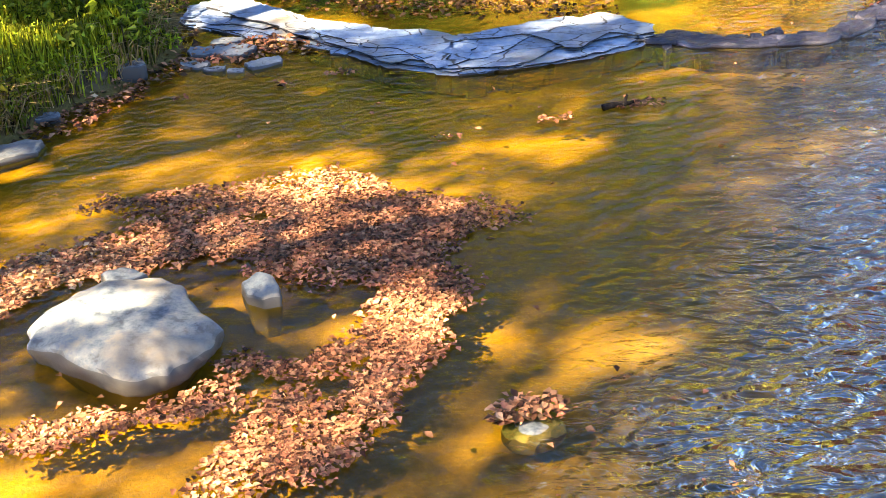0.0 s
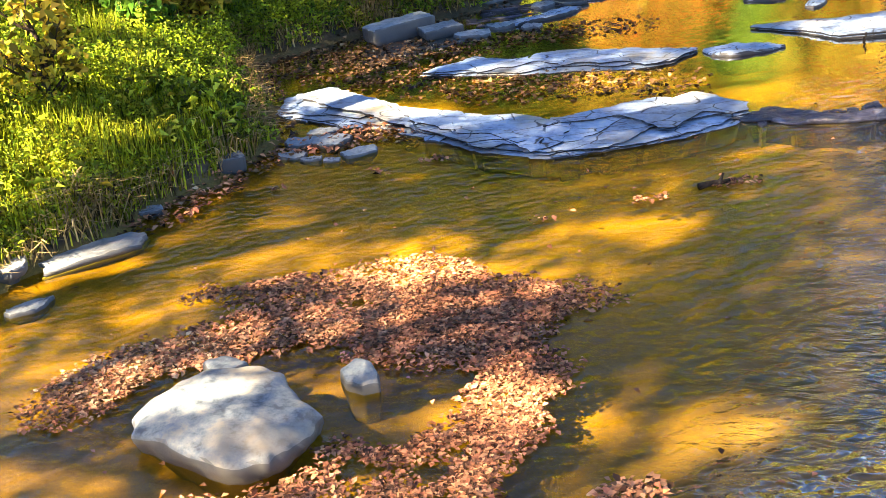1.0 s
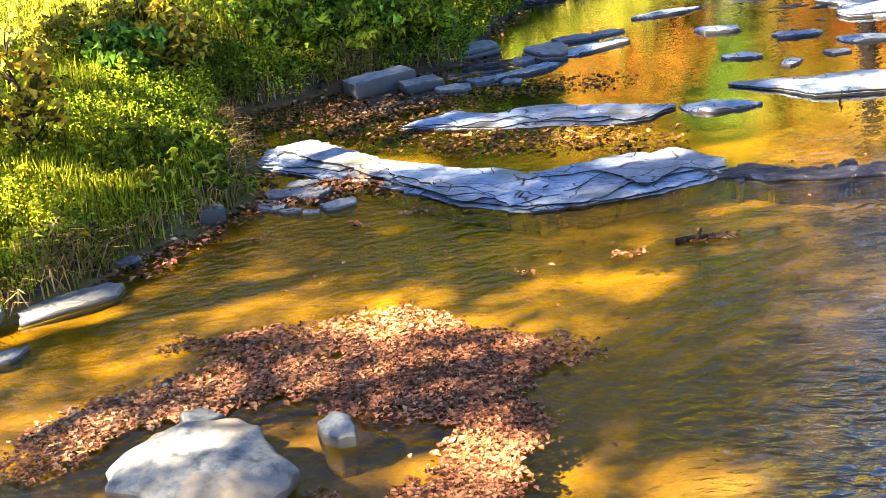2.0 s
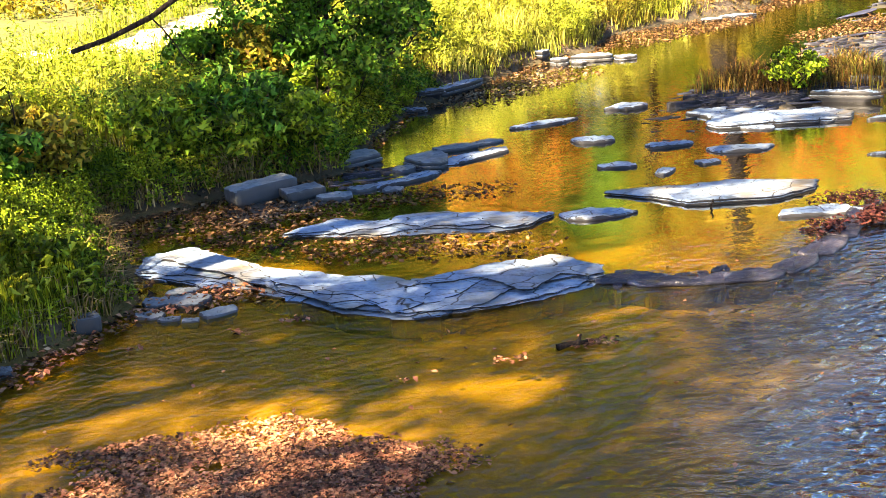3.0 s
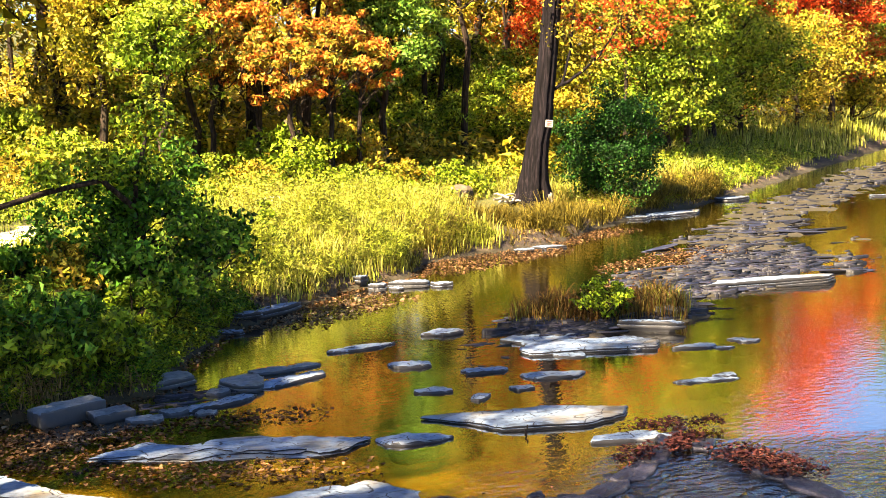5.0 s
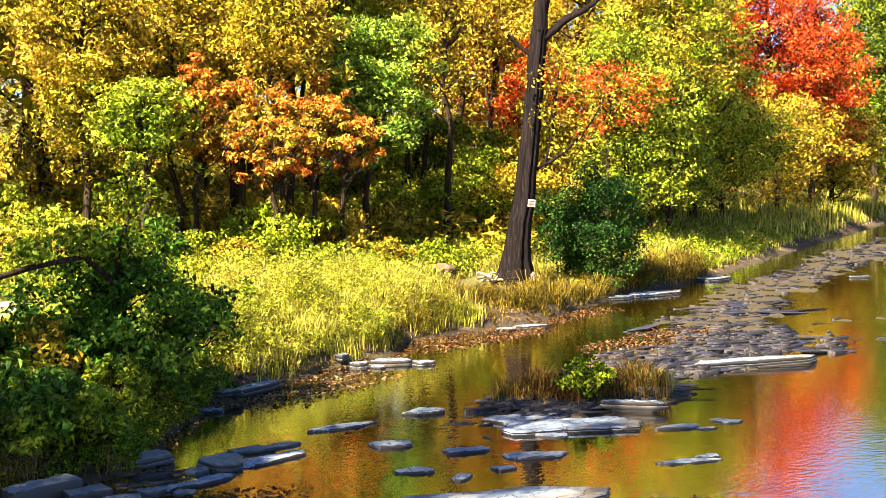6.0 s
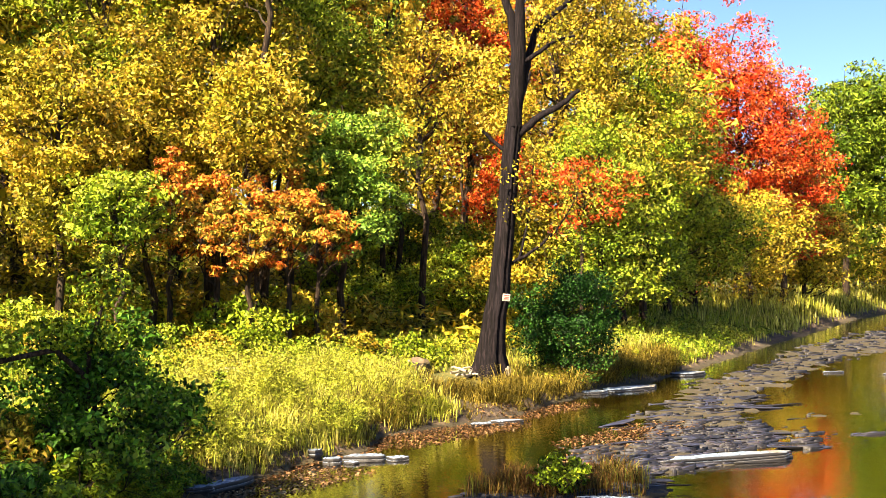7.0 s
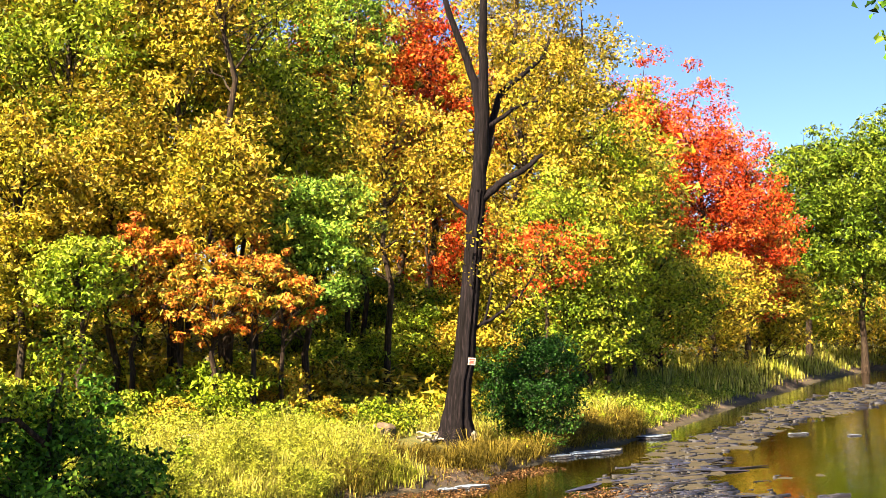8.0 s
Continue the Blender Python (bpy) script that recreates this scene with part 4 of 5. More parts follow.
for i, (x, y, l, w, t, yaw) in enumerate([(-1.75, 16.15, 0.5, 0.35, 0.17, 10), (-1.4, 16.5, 0.45, 0.3, 0.17, 25), (-1.0, 16.35, 0.3, 0.25, 0.15, 0), (-0.55, 17.9, 0.6, 0.75, 0.3, 12), (-1.7, 18.1, 1.0, 0.55, 0.3, 32), (-0.2, 18.7, 0.8, 0.4, 0.2, 20), (0.3, 19.0, 0.6, 0.3, 0.17, 30), (-0.9, 17.5, 0.4, 0.3, 0.18, 60),
                                           (-3.15, 12.1, 0.4, 0.3, 0.16, 5), (-2.85, 12.1, 0.36, 0.34, 0.19, 70), (-2.5, 11.72, 0.45, 0.26, 0.15, 35), (-3.2, 11.75, 0.34, 0.2, 0.14, 0), (-2.95, 11.6, 0.22, 0.16, 0.13, 0), (-3.0, 12.45, 0.3, 0.2, 0.15, 0), (-2.75, 11.55, 0.2, 0.12, 0.12, 0),
                                           (-4.45, 9.42, 0.95, 0.4, 0.2, 40), (-5.05, 9.0, 0.5, 0.35, 0.2, 10), (-4.55, 8.45, 0.42, 0.18, 0.16, 35), (-4.2, 10.35, 0.3, 0.18, 0.2, 30), (-3.7, 11.4, 0.3, 0.25, 0.35, 30)]):
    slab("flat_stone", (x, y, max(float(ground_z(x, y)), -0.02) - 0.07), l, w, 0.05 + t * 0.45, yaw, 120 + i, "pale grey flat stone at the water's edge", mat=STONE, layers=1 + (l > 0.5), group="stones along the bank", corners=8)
for i, (x, y, l, w, t, yaw) in enumerate([(-0.15, 23.7, 1.5, 0.35, 0.3, 52), (-0.65, 22.9, 0.6, 0.35, 0.2, 20), (-0.9, 22.0, 0.5, 0.3, 0.2, 0), (2.05, 26.6, 0.4, 0.3, 0.3, 0), (2.75, 26.95, 0.9, 0.4, 0.28, -8), (3.4, 26.75, 0.5, 0.35, 0.22, 10), (2.4, 26.4, 0.3, 0.22, 0.18, 0), (1.7, 27.0, 0.35, 0.3, 0.28, 40),
                                           (7.0, 32.7, 1.0, 0.4, 0.2, 15), (6.3, 32.3, 0.6, 0.4, 0.18, 0), (12.9, 40.6, 2.4, 0.7, 0.25, 28), (11.4, 39.6, 0.9, 0.5, 0.25, 10), (16.8, 45.6, 1.6, 0.8, 0.3, 30), (22.4, 45.2, 0.9, 0.25, 0.2, 0), (24.0, 44.0, 0.5, 0.2, 0.16, 0)]):
    slab("flat_stone", (x, y, max(float(ground_z(x, y)), -0.02) - 0.07), l, w, 0.05 + t * 0.5, yaw, 150 + i, "sunlit tan flat stone on the muddy bank", layers=2, group="stones along the bank", corners=8)
slab("slate_ledge", (10.1, 25.1, -0.1), 2.9, 0.5, 0.24, 6, 170, "long tilted slate ledge on the shale bar", layers=3, corners=9, tilt=0.02, category="rock ledge")
slab("slate_ledge", (6.2, 20.65, 0.0), 1.2, 0.22, 0.18, -22, 171, "narrow tilted slate slab on the shale bar", layers=2, corners=7)
boulder("boulder", (6.85, 21.7, 0.05), 0.75, 0.45, 0.2, -8, 172, "low tan boulder on the shale bar")
boulder("boulder", on_ground(5.6, 39.6, 0.0), 1.2, 0.9, 0.42, 0, 173, "brown boulder in the grass by the old tree", mat=BROWN_STONE)
leaning = slab("stone_slab", on_ground(-0.13, 33.8, 0.3), 0.66, 0.85, 0.12, 10, 174, "pale sunlit stone slab leaning in the tall grass", layers=1, corners=7, mat=SAND)
leaning.rotation_euler = (radians(32), 0, radians(6))

# shale flags strewn over the bars
rng1 = np.random.default_rng(77)
flag_meshes = []
for i in range(10):
    v, f = slab_mesh(1.0, rng1.uniform(0.25, 0.5), 0.1, 700 + i, 1, 16, 0.3, corners=6 + i % 3)
    flag_meshes.append((v, f))
flags = strip(*[(a, b, c, d, r * 1.05) for a, b, c, d, r in BARS[:7]])(rng1, 295)
protos = []
for i, (x, y) in enumerate(flags):
    if i < 10:
        ob = mesh_object("shale_flag", *flag_meshes[i], SHALE)
        protos.append(ob)
    else:
        ob = new("shale_flag", protos[i % 10].data)
    tagged(ob, "thin blue-grey shale flag on the gravel bar", "stone", "shale flags on the bar")
    s = (rng1.uniform(0.1, 1.0) ** 2.2 * 0.75 + 0.16) * (1 + 0.012 * max(0, y - 22))
    ob.location = (x, y, max(float(ground_z(x, y)), -0.05) - 0.03)
    ob.rotation_euler = (rng1.normal() * 0.04, rng1.normal() * 0.04, 0.2 + rng1.normal() * 0.35)
    ob.scale = (s * 2.1, s * 1.0, 0.25 + 0.15 * s)
v0, f0 = [], []
for x, y in np.concatenate([strip(*BARS[:5])(rng1, 5200), strip(*BARS[5:])(rng1, 1500), strip((-2.0, 16.3, 0.3, 18.6, 0.5), (2.2, 19, 4.6, 20.5, 0.8), (2.4, 17.5, 3.6, 18.6, 0.6))(rng1, 420)]):
    s = (rng1.uniform(0.1, 1) ** 2.5 * 0.17 + 0.03) * (1 + 0.012 * max(0, y - 22))
    w = np.sort(rng1.uniform(0, 6.2832, 6))
    z = max(float(ground_z(x, y)), -0.05) + rng1.uniform(0.0, 0.016)
    tx, ty = rng1.normal(size=2) * 0.07
    if ripple(x, y, 2.4, 4) + 0.6 * ripple(x, y, 0.8, 8) < -0.3:  # bare mud between the drifts of shale
        continue
    ring = np.column_stack([np.cos(w) * s * 1.9 - np.sin(w) * s * 0.1, np.cos(w) * s * 0.45 + np.sin(w) * s * 0.4])
    top = np.column_stack([ring + (x, y), z + 0.02 + ring @ (tx, ty)])
    v0.append(np.concatenate([top, top * 1.0 - (0, 0, 0.09)]))
    f0.append([(0, 1, 2), (0, 2, 3), (0, 3, 4), (0, 4, 5)] + [t for j in range(6) for t in ((j, j + 6, (j + 1) % 6 + 6), (j, (j + 1) % 6 + 6, (j + 1) % 6))])
tagged(mesh_object("shale_chips", *joined(zip(v0, f0)), SHALE), "small broken blue-grey shale chips on the bar", "gravel", kind="stuff")


# ---------------------------------------------------------------- fallen leaves
def leaf_mat(name, capsules, holes, count, mat, label, seed, size=0.055, z=0.012, edge=0.12, thick=0.03, ragged=1.0):
    rng = np.random.default_rng(seed)
    p = strip(*[(a, b, c, d, r + 0.15) for a, b, c, d, r in capsules])(rng, count * 2)
    deep = near_to(capsules, p[:, 0], p[:, 1]) + ragged * (0.09 * ripple(p[:, 0], p[:, 1], 0.9, seed) + 0.08 * ripple(p[:, 0], p[:, 1], 0.33, seed + 2))
    if holes:
        deep = np.minimum(deep, -near_to(holes, p[:, 0], p[:, 1]) + 0.06 * ripple(p[:, 0], p[:, 1], 0.4, seed + 1))
    p = p[rng.uniform(-edge, edge, len(p)) * 0.6 < deep][:count]
    n = len(p)
    pts = np.column_stack([p, np.maximum(ground_z(p[:, 0], p[:, 1]), 0) + z + rng.uniform(0, thick, n)])
    v, f = leaf_mesh(pts, unit(np.array([0, 0, 1.0]) + rng.normal(size=(n, 3)) * 0.22), size, rng, 1.5, 0.12)
    return tagged(mesh_object(name, v, f, mat), label, "fallen leaves", kind="stuff")


leaf_mat("fallen_leaves", [(-0.9, 8.2, -0.25, 8.25, 0.22), (-1.7, 8.6, -0.9, 8.1, 0.55), (-2.4, 8.3, -1.2, 7.7, 0.5), (-3.4, 7.5, -2.4, 7.9, 0.33), (-3.7, 6.9, -3.4, 7.4, 0.28), (-0.85, 7.6, -0.6, 7.1, 0.28), (-0.75, 7.0, -0.68, 6.5, 0.22),
                           (-1.75, 6.3, -1.3, 6.25, 0.09), (-1.3, 6.25, -0.8, 6.6, 0.14), (-0.75, 6.5, -0.85, 5.9, 0.13), (-0.85, 5.9, -1.1, 5.3, 0.14), (-0.9, 5.95, -1.3, 5.85, 0.09), (-1.3, 5.8, -1.55, 5.1, 0.19), (-2.9, 5.5, -1.7, 5.95, 0.11), (-3.2, 8.55, -2.3, 8.75, 0.13)],
         [(-2.5, 6.5, -2.5, 6.8, 0.5), (-1.65, 6.85, -1.35, 6.7, 0.17), (-2.05, 7.55, -1.9, 7.6, 0.1), (-2.0, 8.25, -1.85, 8.3, 0.09), (-1.0, 6.25, -0.95, 6.2, 0.06)], 26000, FALLEN, "pink-brown fallen leaves floating in a mat on the creek", 7, 0.047, 0.006, 0.12, 0.016)
leaf_mat("fallen_leaves", [(-0.13, 5.72, 0.12, 5.78, 0.1)], None, 260, FALLEN, "clump of wet fallen leaves on a stone", 8, 0.06, 0.03, 0.05, 0.06, 0.4)
leaf_mat("fallen_leaves", [(-4.4, 15.6, -1.2, 13.9, 0.8), (-3.2, 15.6, -1.5, 15.6, 0.5), (-1.2, 13.7, 0.7, 13.5, 0.5), (-2.9, 12.2, -2.0, 12.4, 0.35), (-1.5, 15.9, 0.3, 16.1, 0.4)], None, 6500, LITTER, "brown fallen leaves lying in the shallows", 9, 0.075, -0.03, 0.5, 0.04)
leaf_mat("fallen_leaves", [(4.85, 13.1, 5.3, 12.3, 0.3), (4.3, 13.4, 4.6, 13.9, 0.15), (3.6, 12.9, 3.9, 13.4, 0.12), (4.0, 14.4, 5.2, 14.4, 0.1)], None, 2200, FALLEN_RED, "dark red fallen leaves caught on the rock ridge", 10, 0.06, 0.04, 0.1, 0.1)
leaf_mat("fallen_leaves", [(-4.1, 10.1, -3.7, 10.9, 0.22), (-3.2, 11.9, -2.3, 12.4, 0.3), (-3.8, 11.2, -3.4, 11.5, 0.12)], None, 500, FALLEN, "tan fallen leaves washed against the bank", 11, 0.07, 0.01, 0.1, 0.04)
leaf_mat("fallen_leaves", [(0.85, 10.3, 1.15, 10.35, 0.07), (-0.65, 9.72, -0.6, 9.7, 0.05), (0.2, 10.05, 0.35, 10.05, 0.06), (-2.25, 11.1, -2.1, 11.1, 0.06), (-3.15, 10.8, -3.05, 10.8, 0.05), (-1.8, 11.35, -1.6, 11.4, 0.04)], None, 330, FALLEN, "small rafts of tan leaves on the water", 12, 0.06, 0.008, 0.04, 0.03, 0.3)
leaf_mat("fallen_leaves", [(-4, 7, 2.5, 10.5, 2.2), (-1, 5.2, 1.0, 5.4, 0.8)], None, 130, FALLEN, "single tan leaves floating on the creek", 13, 0.055, 0.004, 0.3, 0.004)
leaf_mat("fallen_leaves", [(0, 22.5, 2.2, 25.5, 0.7), (3.5, 29, 7, 32.2, 0.8), (7, 33.4, 10, 36.5, 0.7), (8, 28, 11, 31, 1.0), (6.5, 24.5, 8, 26.5, 0.8), (4.4, 22.4, 6.6, 23.2, 0.5)], None, 5200, LITTER, "brown fallen leaves strewn on the mud", 14, 0.085, 0.005, 0.5, 0.03)


def stick(name, a, b, radius, label, seed, mat=None, parent=None, group="", wobble=0.03):
    rng = np.random.default_rng(seed)
    v, f = tube(bent(np.array(a, float), np.array(b, float), 7, wobble, rng), np.linspace(radius, radius * 0.5, 7), 6)
    ob = mesh_object(name, v, f, mat or DRIFTWOOD, parent, smooth=True)
    return ob if parent else tagged(ob, label, "driftwood", group)


stick("driftwood_piece", (0.68, 10.28, 0.01), (0.95, 10.33, 0.04), 0.035, "short dark bit of driftwood in the creek", 1, BARK)
stick("driftwood_piece", (0.86, 10.3, 0.02), (0.89, 10.32, 0.11), 0.02, "short dark bit of driftwood in the creek", 2, BARK)
stick("driftwood_piece", (2.83, 14.55, 0.0), (2.85, 14.52, 0.12), 0.015, "small broken stick at a slab", 3, BARK)
for i, (a, b) in enumerate([((6.7, 38.3), (7.5, 38.0)), ((6.9, 37.8), (7.4, 38.6)), ((6.5, 38.0), (7.2, 38.4)), ((6.8, 38.5), (7.6, 38.4)), ((6.95, 37.7), (6.6, 38.5))]):
    stick("driftwood_branch", on_ground(*a, 0.08 + 0.05 * i), on_ground(*b, 0.22 + 0.07 * (i % 3)), 0.05, "grey driftwood branch heaped beside the old tree", 20 + i, group="driftwood heap")

# ---------------------------------------------------------------- the old tree on the bank
K = 0.0172  # metres a step in the sketch of its trunk and limbs
old = thing("old_tree", on_ground(7.8, 38.3), "old dark-barked tree with bare crooked limbs on the bank", "tree")


def limb(name, points, r0, r1, seed, sides=9, parent=old, sub=5, flare=0.0):
    """One limb of the old tree: a smooth line through sketched points (across, up, away)."""
    p = np.array(points, float) * K
    t = np.linspace(0, len(p) - 1, (len(p) - 1) * sub + 1)
    line = np.column_stack([np.interp(t, range(len(p)), p[:, c]) for c in (0, 2, 1)])
    for _ in range(2):
        line[1:-1] = (line[:-2] + 2 * line[1:-1] + line[2:]) / 4
    line += np.random.default_rng(seed).normal(size=line.shape) * 0.012
    k = np.linspace(0, 1, len(line))
    r = r0 + (r1 - r0) * k + flare * np.exp(-k * 9)
    v, f = tube(line, r, sides, 0.16 * np.exp(-k * 5) + 0.03, np.random.default_rng(seed + 50).normal(size=sides) * (0.1 if sides > 12 else 0.05))
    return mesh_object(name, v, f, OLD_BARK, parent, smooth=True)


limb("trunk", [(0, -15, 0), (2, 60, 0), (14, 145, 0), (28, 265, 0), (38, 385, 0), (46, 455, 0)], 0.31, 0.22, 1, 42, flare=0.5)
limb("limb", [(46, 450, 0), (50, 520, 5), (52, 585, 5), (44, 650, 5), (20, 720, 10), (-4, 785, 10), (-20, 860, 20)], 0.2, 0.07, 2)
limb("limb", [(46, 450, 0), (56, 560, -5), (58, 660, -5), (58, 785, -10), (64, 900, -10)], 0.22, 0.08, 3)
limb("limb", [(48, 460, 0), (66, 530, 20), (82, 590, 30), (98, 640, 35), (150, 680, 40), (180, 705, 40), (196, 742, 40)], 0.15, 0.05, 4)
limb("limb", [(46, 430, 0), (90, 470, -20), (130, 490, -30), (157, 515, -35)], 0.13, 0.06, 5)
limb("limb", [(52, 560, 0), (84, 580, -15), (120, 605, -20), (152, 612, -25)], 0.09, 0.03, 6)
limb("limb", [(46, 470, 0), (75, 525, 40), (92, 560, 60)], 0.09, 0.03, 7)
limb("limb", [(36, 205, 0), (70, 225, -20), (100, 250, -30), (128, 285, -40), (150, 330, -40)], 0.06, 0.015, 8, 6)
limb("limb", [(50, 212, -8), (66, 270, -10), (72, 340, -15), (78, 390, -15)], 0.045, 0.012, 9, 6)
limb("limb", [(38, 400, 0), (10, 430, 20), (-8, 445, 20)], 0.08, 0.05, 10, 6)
part_sign = bmesh.new()
bmesh.ops.create_cube(part_sign, size=1.0, matrix=Matrix.Diagonal((0.26, 0.015, 0.22, 1)))
bmesh.ops.bevel(part_sign, geom=part_sign.edges[:], offset=0.004, segments=1, affect="EDGES")
sign = part("sign", part_sign, PAPER, old, "small weathered white sign nailed to the trunk")
sign.location, sign.rotation_euler = (0.4, -0.44, 2.52), (0.05, 0.08, 0.35)
for j, (w, z, mat) in enumerate([(0.2, 0.06, INK), (0.16, 0.01, INK), (0.18, -0.04, INK)]):
    bar = bmesh.new()
    bmesh.ops.create_cube(bar, size=1.0, matrix=Matrix.Translation((0, -0.0105, z)) @ Matrix.Diagonal((w, 0.004, 0.026, 1)))
    part("line", bar, mat, sign)
for j, (x, z, w, h) in enumerate([(0.33, 0.22, 0.13, 0.3)]):
    v, f = slab_mesh(w, h, 0.03, 31, 1, 16, 0.2, corners=6)
    blaze = mesh_object("bare_wood", v, f, DRIFTWOOD, old, "pale patch of bare wood at the trunk's foot")
    blaze.location, blaze.rotation_euler = (0.42, -0.58, 0.3), (radians(80), 0, radians(30))
rng2 = np.random.default_rng(5)
tips = np.array([(150, 330, -40), (128, 290, -40), (78, 390, -15), (72, 350, -15), (100, 260, -30), (58, 300, 0), (30, 320, 10), (190, 720, 40), (120, 605, -20), (140, 640, 20), (100, 660, 10), (160, 600, 0), (130, 700, 20), (60, 300, -30), (55, 360, -30)], float)[:, (0, 2, 1)] * K
pts, ups = crown_points(rng2, tips, 1500, 0.8)
mesh_object("crown", *leaf_mesh(pts, ups, 0.12, rng2), OLIVE, old)
twigs = []
for e in tips:
    for j in range(5):
        twigs.append(tube(bent(e, e + rng2.normal(size=3) * (0.7, 0.5, 0.6), 4, 0.06, rng2), np.linspace(0.012, 0.004, 4), 3))
tagged(mesh_object("twig", *joined(twigs), BARK, old), kind="stuff")


# ---------------------------------------------------------------- the wood
def from_eye(bearing, distance):
    """A place in the plan at a compass bearing (degrees right of +y) and distance from the camera's stand."""
    return distance * math.sin(radians(bearing)), distance * math.cos(radians(bearing))


